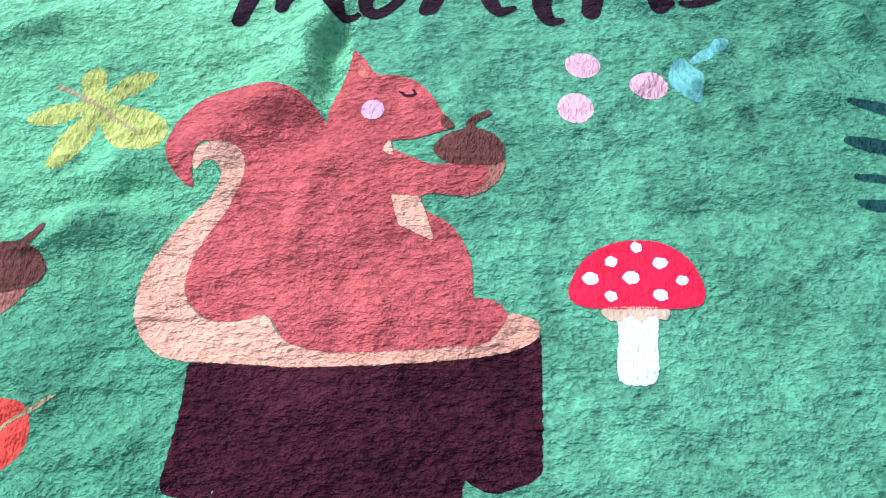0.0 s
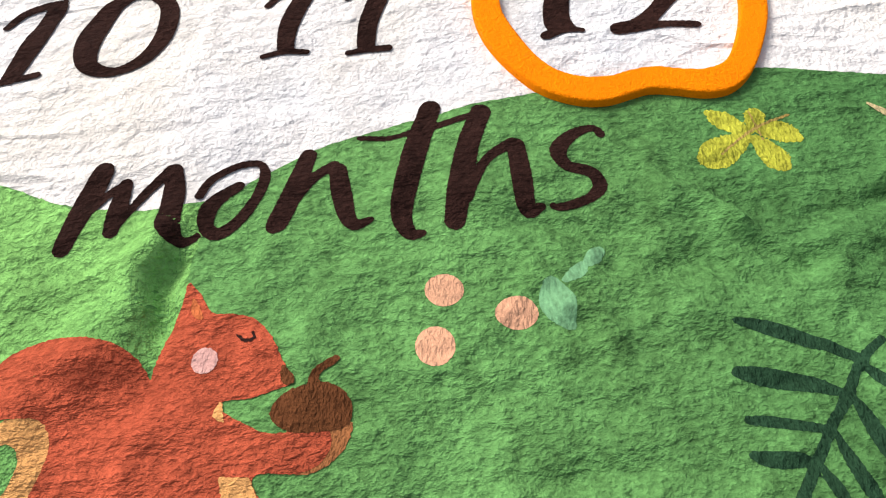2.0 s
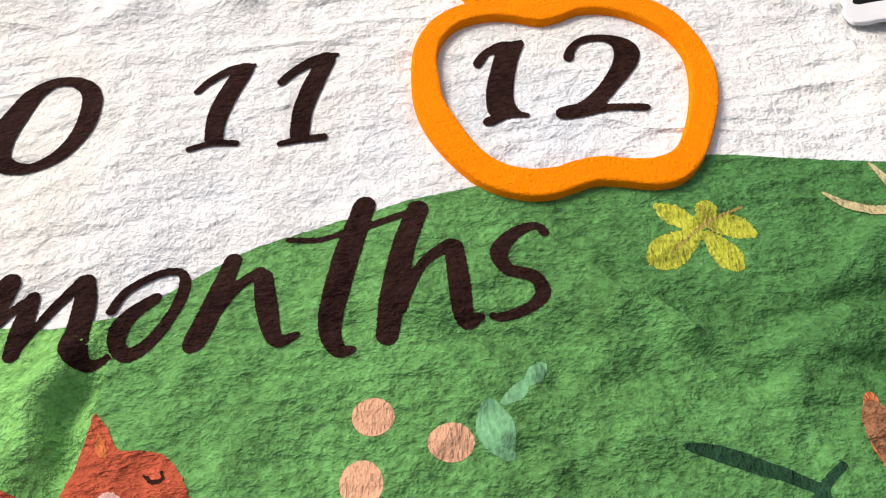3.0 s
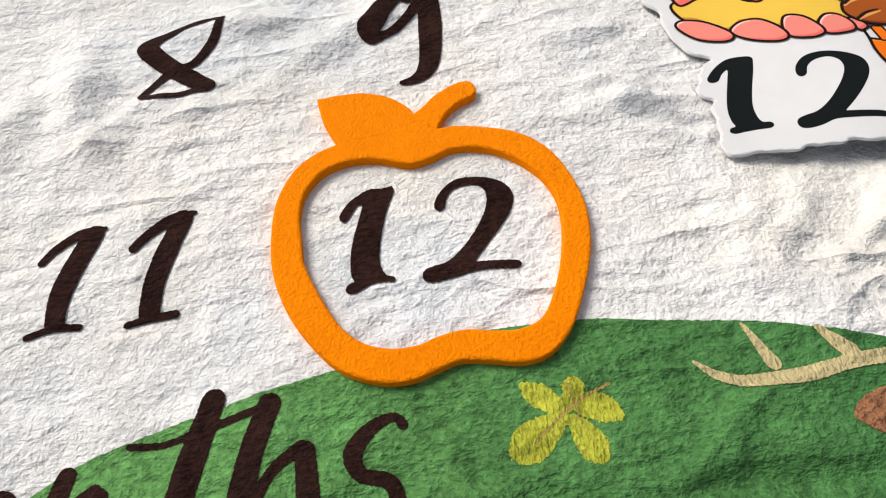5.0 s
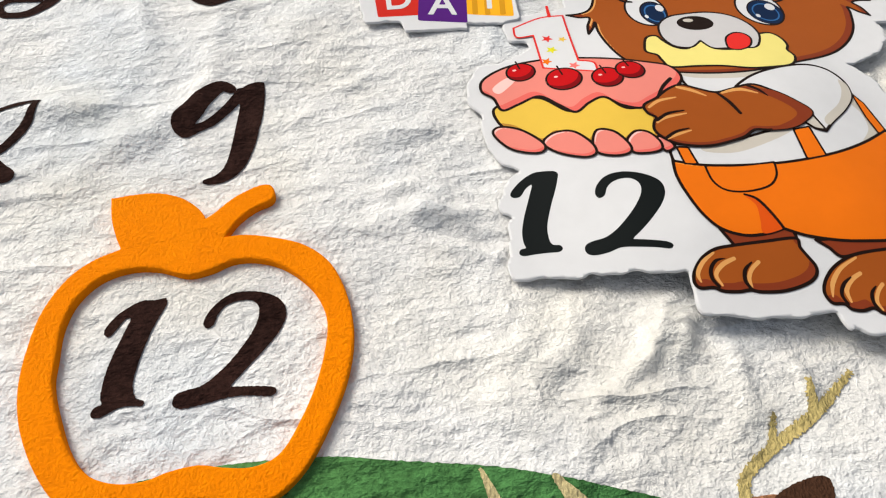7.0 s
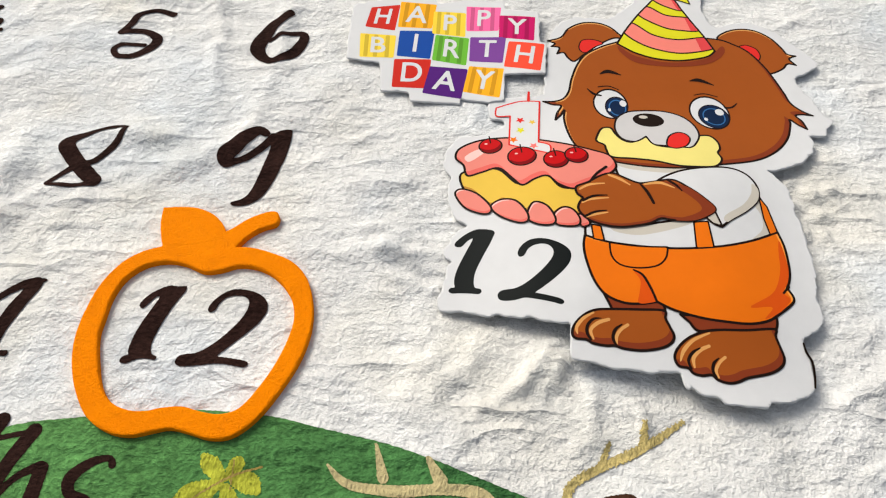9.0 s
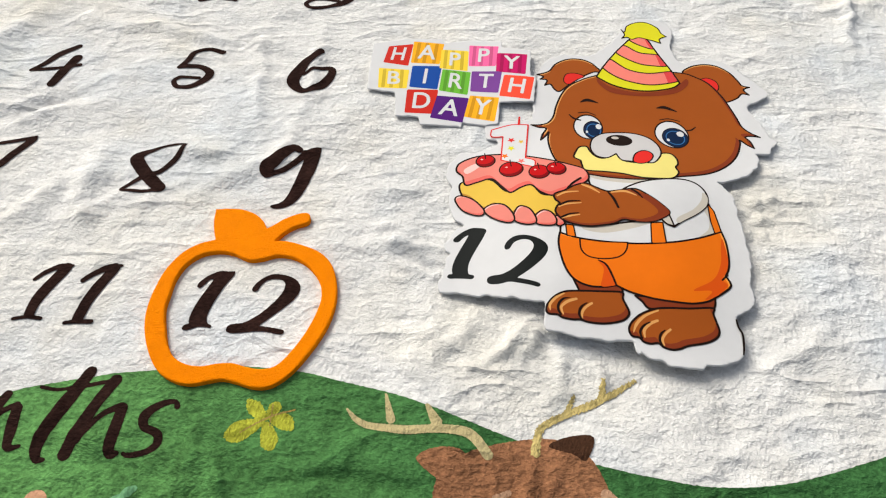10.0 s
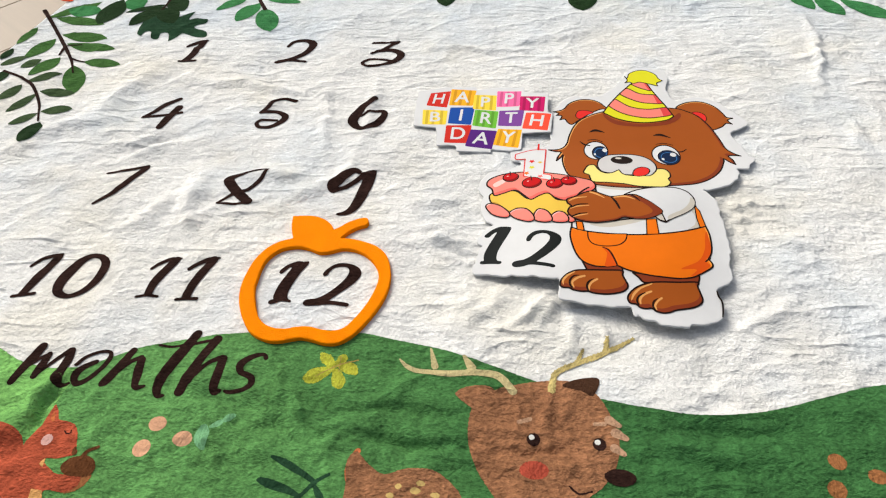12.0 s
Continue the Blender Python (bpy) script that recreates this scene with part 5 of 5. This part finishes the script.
printed("muzzle", Area([(226.8, 151.3), (229.6, 160.2), (236.8, 166.6), (246.0, 168.6), (260.4, 168.9), (272.0, 164.5), (278.8, 155.9), (280.3, 145.6), (276.7, 136.7), (271.9, 131.6), (264.9, 131.6), (256.5, 132.3), (248.9, 133.6), (245.6, 141.3), (245.6, 141.3), (238.2, 135.5), (230.5, 137.5), (227.2, 143.9)]), ink("muzzle_ink", (0.50, 0.485, 0.485)), bear, 1.3)
printed("nose", Oval(249.8, 158.9, 10.2, 7.1), LINE, bear, 0, 0.5)
printed("nose_glint", Oval(246.9, 162.0, 2.9, 1.7), GREY_INK, bear, 0, 0.4)
printed("tongue", Area([(257.4, 133.6), (260.3, 142.3), (266.5, 146.8), (271.8, 145.3), (273.4, 140.2), (269.8, 133.3), (263.9, 130.2), (259.7, 130.6)]), RED_INK, bear, 1.1, 0.5)
# party hat
hat = Area([(237.3, 238.3), (237.3, 238.3), (244.7, 253.4), (255.3, 271.4), (264.9, 285.3), (271.3, 293.4), (278.7, 296.2), (285.8, 292.9), (290.0, 281.1), (295.8, 265.5), (301.6, 251.0), (307.2, 234.2), (307.2, 234.2), (301.5, 228.4), (290.4, 224.2), (277.0, 221.9), (262.0, 223.6), (249.3, 228.8), (241.9, 234.5)])
printed("hat_shadow", Area([(238.0, 236.3), (249.0, 225.5), (272.4, 219.6), (299.3, 225.6), (312.9, 240.1), (313.4, 232.0), (300.8, 220.4), (276.3, 215.3), (250.5, 217.6), (239.2, 228.2)]), FUR_DARK, bear)
HAT_SIDE = Area([(282.6, 301.9), (287.9, 294.6), (308.9, 237.1), (299.5, 226.9), (296.0, 242.9), (293.0, 258.1), (290.3, 272.3), (284.8, 288.2)])
DEEP_CORAL = ink("deep_coral_ink", (0.62, 0.055, 0.06))
STRIPE = ink("hat_coral_ink", (0.76, 0.20, 0.16))
printed("party_hat", hat, LEMON, bear, W)
for b in ([(270.2, 291.0), (279.6, 283.3), (290.4, 280.4), (286.9, 297.6), (278.8, 301.6), (270.9, 297.9)], [(264.2, 283.0), (277.1, 273.5), (295.6, 270.5), (299.7, 257.2), (285.6, 256.0), (272.4, 259.4), (256.4, 272.9)], [(250.0, 263.0), (264.6, 249.7), (282.0, 245.3), (304.0, 249.1), (308.2, 238.4), (291.4, 231.6), (275.8, 230.5), (256.7, 237.4), (243.2, 251.9)]):
    printed("hat_stripe", Cut(Area(b), hat, True), STRIPE, bear, 1.4)
    LEVEL += 1
    part("hat_shade", sheet(Cut(Cut(Inset(Area(b), 0.5), Inset(hat, W / 2), True), HAT_SIDE, True), 0.5, on_card(LEVEL)), DEEP_CORAL, bear)
printed("pompom", Area([(266.7, 303.1), (269.4, 312.0), (278.7, 318.2), (288.3, 318.2), (297.0, 310.9), (299.4, 303.3), (303.5, 299.0), (303.5, 299.0), (298.9, 296.3), (296.7, 293.8), (297.5, 288.5), (297.5, 288.5), (292.2, 291.1), (285.4, 293.6), (278.6, 295.4), (272.2, 292.6), (268.3, 295.5), (263.4, 293.6), (263.4, 293.6), (266.3, 299.2), (263.7, 306.9), (263.7, 306.9)]), LEMON, bear, 1.1, 0.5)
# overalls, feet
printed("leg", Area([(207.1, 17.3), (207.1, 17.3), (210.7, 8.6), (210.7, 8.6), (216.6, 7.8), (229.8, 8.2), (237.3, 7.9), (238.0, 12.0), (234.6, 15.5), (223.6, 14.1), (213.7, 15.0)]), FUR_DARK, bear, W)
paw = Area([(210.7, 8.6), (201.8, 7.7), (195.1, 4.2), (190.5, -1.2), (189.4, -5.8), (191.3, -8.2), (196.5, -8.7), (199.7, -10.6), (206.1, -11.6), (210.9, -11.4), (215.7, -12.8), (225.3, -13.3), (235.0, -11.4), (240.1, -8.4), (241.6, -4.5), (240.0, -0.1), (238.1, 4.7), (237.7, 9.0), (224.9, 9.0)])
printed("foot", paw, FUR, bear, W)
toned("foot_shade", paw, FUR_DARK, bear, -1.1, 2.2)
printed("leg", Area([(246.1, 7.3), (246.1, 7.3), (250.6, 3.0), (250.6, 3.0), (254.5, -1.4), (264.9, -0.4), (281.3, -0.4), (295.0, 1.6), (297.2, 10.6), (289.0, 6.9), (275.3, 4.9), (259.1, 6.6)]), FUR_DARK, bear, W)
paw = Area([(264.3, -0.5), (256.7, -1.9), (249.0, -5.5), (243.4, -10.6), (240.8, -15.8), (242.3, -20.5), (247.0, -21.5), (249.2, -24.1), (253.5, -25.2), (258.3, -24.6), (261.1, -27.1), (266.3, -28.5), (271.4, -27.5), (276.5, -25.1), (288.2, -21.9), (295.0, -17.8), (297.4, -13.1), (296.4, -7.4), (295.0, -1.2), (295.2, 2.7), (279.8, 0.5)])
printed("foot", paw, FUR, bear, W)
toned("foot_shade", paw, FUR_DARK, bear, -1.1, 2.2)
for s in ([(208.5, 2.7, 1.7), (202.9, 0.6, 2.0), (198.9, -3.4, 1.7), (200.1, -8.2, 1.0)], [(218.2, 0.1, 1.7), (214.5, -2.6, 1.7), (212.1, -6.2, 1.7), (211.9, -10.3, 1.0)], [(258.9, -9.4, 1.7), (254.2, -11.7, 2.0), (250.3, -15.9, 2.0), (250.2, -21.0, 1.0)], [(266.3, -15.0, 1.6), (263.1, -17.9, 1.6), (260.8, -22.1, 1.6), (261.6, -25.8, 1.0)], [(200.8, 6.2, 1.0), (195.4, 2.8, 1.7), (191.8, -1.9, 1.7), (192.0, -5.7, 0.7)], [(259.9, -2.4, 1.0), (251.5, -6.4, 1.7), (245.9, -12.1, 2.0), (243.5, -18.0, 0.7)]):
    printed("toe_highlight", Brush(s), RUST, bear, 0, 0.4)
for s in ([(204.9, 3.2, 0.3), (200.7, 2.6, 1.4), (197.6, -0.7, 1.7), (196.9, -4.9, 1.7), (198.7, -8.6, 1.3)], [(215.3, 0.3, 0.7), (211.6, -2.7, 1.7), (210.1, -7.3, 1.7), (211.6, -11.3, 1.3)], [(254.3, -10.6, 0.7), (250.2, -13.2, 1.6), (247.6, -17.4, 1.6), (248.5, -21.8, 1.3)], [(263.1, -15.6, 0.7), (260.2, -18.4, 1.6), (259.2, -22.5, 1.6), (260.6, -26.2, 1.3)]):
    printed("toe_line", Brush(s), LINE, bear, 0, 0.4)
overalls = Area([(199.4, 55.4), (199.4, 55.4), (212.5, 51.3), (233.2, 49.1), (254.0, 49.0), (275.2, 51.9), (294.4, 58.5), (311.7, 67.4), (311.7, 67.4), (313.4, 57.5), (312.9, 44.4), (311.2, 35.7), (308.0, 29.0), (308.0, 29.0), (310.4, 23.4), (308.5, 19.1), (300.2, 12.2), (292.5, 7.0), (281.9, 4.2), (268.7, 4.4), (255.8, 6.1), (243.0, 9.7), (234.5, 14.0), (234.5, 14.0), (226.8, 12.4), (216.9, 12.6), (207.8, 17.0), (202.5, 25.3), (199.3, 37.6), (198.3, 47.4)])
printed("overalls", overalls, ORANGE, bear, W)
toned("overalls_highlight", overalls, ink("light_orange_ink", (0.80, 0.30, 0.05)), bear, -1.0, -0.4)
printed("overalls_shade", Cut(Area([(311.3, 61.5), (312.2, 44.3), (309.6, 33.4), (305.2, 25.7), (308.2, 21.4), (300.3, 12.9), (290.9, 7.9), (296.6, 15.4), (283.9, 13.9), (299.0, 24.7), (306.4, 39.1), (308.7, 52.3)]), overalls, True), ORANGE_DEEP, bear)
printed("overalls_shade", Cut(Area([(224.2, 32.4), (227.2, 26.8), (225.9, 18.8), (225.1, 12.7), (234.1, 14.0), (232.5, 21.9), (229.4, 29.4)]), overalls, True), ORANGE_DEEP, bear)
printed("seam", Brush([(224.3, 33.2, 1.1), (228.8, 30.2, 1.5), (231.9, 23.1, 1.5), (234.5, 14.4, 1.4)]), LINE, bear, 0, 0.5)
printed("crease_line", Brush([(309.3, 30.1, 1.6), (305.1, 25.3, 1.2)]), LINE, bear, 0, 0.5)
printed("pocket", Area([(212.8, 50.9), (212.8, 50.9), (213.3, 41.8), (217.7, 36.2), (226.8, 34.6), (237.2, 36.5), (242.9, 41.9), (245.0, 49.4), (245.0, 49.4), (228.0, 49.2)]), ORANGE, bear, 1.1)
printed("strap", Area([(203.6, 63.2), (203.6, 63.2), (208.9, 62.2), (208.9, 62.2), (210.1, 52.0), (210.1, 52.0), (204.2, 53.0), (204.2, 53.0)]), ORANGE, bear, 1.0)
printed("strap", Area([(262.2, 67.7), (262.2, 67.7), (270.5, 68.8), (270.5, 68.8), (270.8, 50.6), (270.8, 50.6), (260.9, 49.5), (260.9, 49.5)]), ORANGE, bear, 1.0)
printed("strap", Area([(305.9, 92.6), (305.9, 92.6), (309.5, 85.6), (309.5, 85.6), (311.7, 67.4), (311.7, 67.4), (306.7, 64.7), (306.7, 64.7), (305.4, 75.9), (305.4, 75.9)]), ORANGE, bear, 1.0)
sleeve = Area([(245.0, 97.3), (257.3, 106.3), (273.1, 111.6), (291.1, 114.6), (301.8, 111.1), (306.9, 101.5), (305.1, 90.5), (296.4, 80.7), (284.4, 71.5), (278.0, 65.6), (278.0, 65.6), (273.2, 67.7), (269.5, 72.3), (269.5, 72.3), (275.4, 78.1), (265.9, 88.5), (256.0, 97.0)])
printed("sleeve", sleeve, BOARD, bear, W)
printed("sleeve_shade", Cut(Area([(304.1, 103.0), (307.1, 98.4), (304.4, 88.9), (295.0, 79.0), (282.3, 69.8), (281.5, 74.3), (294.4, 84.5), (301.7, 94.8)]), sleeve, True), GREY_INK, bear)
printed("cuff", Area([(269.5, 72.3), (269.5, 72.3), (275.7, 77.6), (275.7, 77.6), (278.4, 66.1), (278.4, 66.1), (273.2, 67.7), (273.2, 67.7)]), GREY_INK, bear, 1.2)
# cake
sponge = Area([(128.3, 107.4), (130.4, 95.0), (138.2, 89.9), (148.2, 78.7), (156.3, 81.6), (167.2, 71.8), (174.4, 75.8), (182.1, 67.8), (190.4, 72.1), (197.7, 67.5), (200.4, 79.7), (199.0, 90.8), (194.6, 89.7), (187.3, 91.4), (180.3, 102.3), (174.7, 103.9), (163.5, 95.6), (152.1, 108.6), (140.5, 110.9)])
printed("sponge", sponge, SPONGE, bear, W)
toned("sponge_shade", sponge, ink("sponge_brown_ink", (0.42, 0.20, 0.03)), bear, -1.0, 2.4)
for o in ([(196.8, 70.3), (201.3, 67.7), (202.9, 63.2), (197.9, 61.6)], [(182.9, 70.5), (188.0, 75.4), (193.7, 73.9), (197.4, 67.5), (196.5, 62.5), (190.1, 61.6), (183.8, 63.6)], [(167.9, 72.7), (171.6, 80.4), (178.7, 77.8), (183.2, 69.6), (183.1, 64.1), (177.1, 63.1), (169.4, 66.5)], [(146.7, 79.8), (152.5, 84.5), (161.0, 83.0), (167.2, 74.6), (168.3, 67.5), (162.9, 66.2), (152.1, 72.1)], [(125.2, 91.2), (128.9, 95.1), (138.2, 90.9), (146.3, 80.8), (146.5, 75.5), (141.0, 75.1), (131.1, 80.7)]):
    roll = Area(o)
    printed("icing_roll", roll, ICING, bear, 1.3, 0.5)
    toned("roll_shade", roll, ICING_DEEP, bear, -0.4, 1.2)
    toned("roll_highlight", roll, PINK_HI, bear, 0.5, -0.8)
icing = Area([(124.5, 120.9), (127.2, 129.5), (141.7, 136.4), (163.6, 137.1), (187.0, 131.8), (209.9, 124.4), (220.1, 119.0), (221.9, 107.9), (211.7, 98.4), (202.1, 92.6), (194.6, 89.3), (186.3, 93.6), (180.3, 100.7), (172.8, 98.7), (165.4, 94.4), (159.0, 101.5), (151.3, 110.4), (140.7, 107.7), (132.2, 105.7), (129.5, 114.8)])
printed("icing", icing, ICING, bear, W)
toned("icing_shade", icing, ICING_DEEP, bear, -0.8, 2.2)
printed("icing_gloss", Area([(130.3, 121.8), (138.0, 127.6), (144.0, 127.2), (138.3, 120.9), (132.5, 117.3)]), ink("gloss_pink_ink", (0.85, 0.5, 0.46)), bear)
candle = Area([(150.1, 159.0), (149.9, 167.0), (149.9, 167.0), (165.7, 173.8), (179.0, 174.3), (179.0, 174.3), (176.5, 132.2), (176.5, 132.2), (183.4, 128.7), (183.1, 120.7), (183.1, 120.7), (158.0, 130.8), (158.0, 130.8), (159.1, 159.1), (159.1, 159.1)])
printed("candle", candle, BOARD, bear)
printed("candle_line", Edge(candle, 1.1), RED_INK, bear, 0, 0.5)
printed("wick", Brush([(171.5, 174.6, 2.0), (172.0, 183.5, 1.5)]), RED_INK, bear, 0, 0.4)
for k, (x, y, rx) in enumerate([(165.6, 154.7, 2.5), (160.8, 135.4, 2.4), (165.6, 144.5, 2.5), (173.3, 128.6, 2.4), (173.3, 152.7, 2.0)]):
    printed("candle_star", Area([(x + rx * (1.4 if n % 2 else 0.6) * math.sin(n * 0.628), y + rx * (1.4 if n % 2 else 0.6) * math.cos(n * 0.628)) for n in range(10)], straight=True), (RED_INK, ORANGE, LEMON, CORAL, SPONGE)[k], bear, 0, 0.4)
for o in [(146.3, 130.5, 7.2, 6.7), (165.8, 119.5, 8.7, 8.4), (186.4, 115.1, 7.5, 7.8), (199.1, 118.9, 7.1, 7.3)]:
    printed("cherry", Oval(*o), CHERRY, bear, 1.0, 0.6)
    toned("cherry_shade", Oval(*o), ink("dark_cherry_ink", (0.18, 0.002, 0.004)), bear, -0.6, 1.8, 1.0)
    printed("cherry_glint", Oval(o[0] - o[2] * 0.4, o[1] + o[3] * 0.3, 1.0, 0.7), PINK_HI, bear, 0, 0.3)
    printed("cherry_stalk", Brush([(o[0], o[1] + o[3] * 0.4, 0.9), (o[0] - 1, o[1] + o[3] * 1.3, 0.9)]), LINE, bear, 0, 0.4)
arm = Area([(204.0, 94.7), (211.8, 100.5), (219.5, 103.2), (226.6, 99.3), (234.4, 95.6), (243.1, 97.2), (254.5, 99.5), (262.9, 93.8), (271.0, 86.0), (276.5, 78.2), (269.5, 71.8), (261.6, 68.6), (250.9, 68.4), (243.9, 69.3), (237.5, 65.7), (229.2, 63.4), (220.2, 62.0), (211.4, 62.8), (203.7, 65.5), (199.2, 69.4), (196.9, 74.4), (198.2, 79.2), (200.1, 82.1), (197.0, 85.3), (196.8, 90.7)])
printed("arm", arm, FUR, bear, W)
toned("arm_shade", arm, FUR_DARK, bear, -0.2, 1.3)
printed("arm_shade", Cut(Area([(248.0, 98.0), (262.9, 93.8), (271.0, 86.0), (276.5, 78.2), (269.5, 71.8), (261.6, 68.6), (250.9, 68.4), (264.0, 73.7), (268.3, 79.2), (260.5, 89.1)]), arm, True), FUR_DARK, bear)
for s in ([(217.1, 101.4, 1.8), (222.9, 98.5, 2.2), (228.7, 93.7, 0.9)], [(198.6, 88.8, 1.3), (204.7, 92.7, 1.7), (213.6, 94.2, 0.9)], [(199.6, 78.7, 1.2), (204.5, 81.4, 1.7), (215.1, 83.0, 0.8)], [(201.3, 68.1, 0.8), (206.4, 70.3, 1.6), (213.7, 72.1, 0.8)], [(237.3, 94.7, 1.3), (246.7, 96.4, 2.2), (254.7, 92.8, 0.9)]):
    printed("paw_highlight", Brush(s), RUST, bear, 0, 0.4)
for s in ([(214.5, 84.9, 0.8), (206.4, 83.9, 1.7), (200.0, 80.2, 1.7)], [(213.1, 73.5, 0.8), (206.5, 72.1, 1.6), (200.3, 68.5, 1.6)], [(234.4, 95.6, 1.3), (238.2, 88.7, 2.1), (241.0, 80.3, 1.7)], [(251.8, 98.8, 1.8), (255.8, 95.4, 1.8), (258.8, 90.5, 0.9)], [(216.2, 108.6, 1.9), (210.1, 102.6, 1.8), (204.8, 94.7, 1.3)]):
    printed("paw_line", Brush(s), LINE, bear, 0, 0.4)
printed("cut_line", Brush([(309.4, -3.6, 1.0), (309.9, -8.5, 1.4), (311.9, -13.9, 1.4), (311.3, -21.9, 1.3), (310.1, -27.8, 1.0)]), LINE, bear, 0, 0.5)

# happy birthday card
sign = empty("birthday_sign", "white card sign of coloured letter blocks, overlapping the bear", "party decoration")


def sign_top(level):
    return lambda X, Y, F: 3.4 + 3.4 * eased((np.asarray(X, float) - 125) / 55) + 0.03 * level


board = Area([(42.9, 213.5), (41.1, 240.2), (40.6, 275.5), (68.1, 284.0), (103.3, 284.6), (104.6, 279.3), (126.5, 284.4), (155.3, 281.9), (156.3, 272.8), (181.7, 268.0), (180.8, 233.9), (185.6, 232.8), (183.8, 201.0), (155.5, 200.3), (155.1, 174.2), (144.3, 172.8), (126.1, 175.8), (125.1, 170.9), (91.7, 172.5), (90.1, 181.0), (70.4, 181.7), (67.2, 210.3)], straight=True)
part("board", sheet(Frayed(board, 0.5, 14), 1.5, sign_top(0), lambda x, y: float(sign_top(0)(x, y, 0)) - 1.4), BOARD, sign)
BLOCK_INKS = {
    "red": ink("block_red", (0.52, 0.022, 0.013)), "amber": ink("block_amber", (0.85, 0.38, 0.015)), "yellow": ink("block_yellow", (0.82, 0.58, 0.05)),
    "pink": ink("block_pink", (0.82, 0.13, 0.32)), "magenta": ink("block_magenta", (0.50, 0.008, 0.11)), "blue": ink("block_blue", (0.008, 0.06, 0.30)),
    "green": ink("block_green", (0.14, 0.42, 0.04)), "violet": ink("block_violet", (0.17, 0.05, 0.26)), "purple": ink("block_purple", (0.075, 0.012, 0.16)), "coral": ink("block_coral", (0.80, 0.07, 0.035))}
BLOCKS = [
    ("H", "red", [(54.8, 272.2), (76.5, 276.5), (74.8, 245.6), (52.4, 249.2)]), ("A", "amber", [(76.6, 280.4), (104.2, 278.1), (102.0, 249.3), (76.7, 249.9)]), ("P", "yellow", [(102.4, 269.8), (126.7, 269.0), (127.0, 240.9), (102.4, 243.7)]),
    ("P", "pink", [(126.9, 277.2), (153.1, 274.9), (151.3, 247.4), (127.6, 247.9)]), ("Y", "magenta", [(151.9, 265.4), (178.4, 262.5), (176.8, 235.4), (151.4, 239.6)])]
BLOCKS += [
    ("B", "yellow", [(49.7, 241.2), (76.3, 240.0), (76.5, 215.2), (52.1, 215.1)]), ("I", "blue", [(78.5, 245.8), (104.4, 246.6), (102.6, 215.5), (78.5, 217.5)]), ("R", "green", [(105.2, 242.4), (129.9, 239.6), (128.5, 209.7), (104.0, 214.3)]),
    ("T", "violet", [(130.7, 240.9), (156.8, 240.0), (154.1, 211.8), (130.5, 214.4)]), ("H", "coral", [(158.6, 235.1), (184.3, 231.8), (180.4, 203.2), (155.0, 207.9)]),
    ("D", "red", [(77.1, 214.0), (103.5, 215.0), (102.7, 184.6), (77.8, 185.0)]), ("A", "purple", [(103.1, 207.6), (129.9, 205.9), (126.1, 175.5), (99.2, 180.0)]), ("Y", "amber", [(130.7, 209.2), (155.1, 205.9), (152.1, 176.5), (126.6, 183.0)])]
for k, (letter, hue, quad) in enumerate(BLOCKS):
    block = part("letter_block", sheet(Area(quad, straight=True), 1.2, sign_top(1 + k % 3)), BLOCK_INKS[hue], sign, hue + " block printed with a white letter " + letter)
    q = [np.array(p) for p in quad]
    right, up = (q[1] - q[0] + q[2] - q[3]) / 2, (q[0] - q[3] + q[1] - q[2]) / 2
    mid = sum(q) / 4
    if hue in ("amber", "yellow", "pink", "green", "magenta"):
        for s in (-0.32, -0.05, 0.28):
            a, b = mid + right * s - up * 0.48, mid + right * s + up * 0.48
            deep = BLOCK_INKS.setdefault(hue + "_stripe", ink("stripe_" + hue, tuple(c * 0.62 for c in BLOCK_INKS[hue].node_tree.nodes["Color Ramp"].color_ramp.elements[1].color[:3])))
            part("stripe", sheet(Area([a - right * 0.06, a + right * 0.06, b + right * 0.06, b - right * 0.06], straight=True), 1.2, sign_top(4)), deep, block)
    font = bpy.data.curves.new("letter", "FONT")
    font.body, font.align_x, font.align_y, font.size, font.offset = letter, "CENTER", "CENTER", 1.0, 0.0
    tmp = new("letter", font)
    bpy.context.view_layer.update()
    me = bpy.data.meshes.new_from_object(tmp.evaluated_get(bpy.context.evaluated_depsgraph_get()))
    bpy.data.objects.remove(tmp)
    edges = {}
    for f in me.polygons:
        for k in f.edge_keys:
            edges[k] = edges.get(k, 0) + 1
    ends = [[mid + right * me.vertices[v].co.x * 0.85 + up * me.vertices[v].co.y * 0.95 for v in k] for k, n in edges.items() if n == 1]
    bpy.data.meshes.remove(me)
    me = sheet(Glyph(ends, 0.35), 0.6, sign_top(6))
    part("letter", me, BOARD, block, "white letter " + letter)
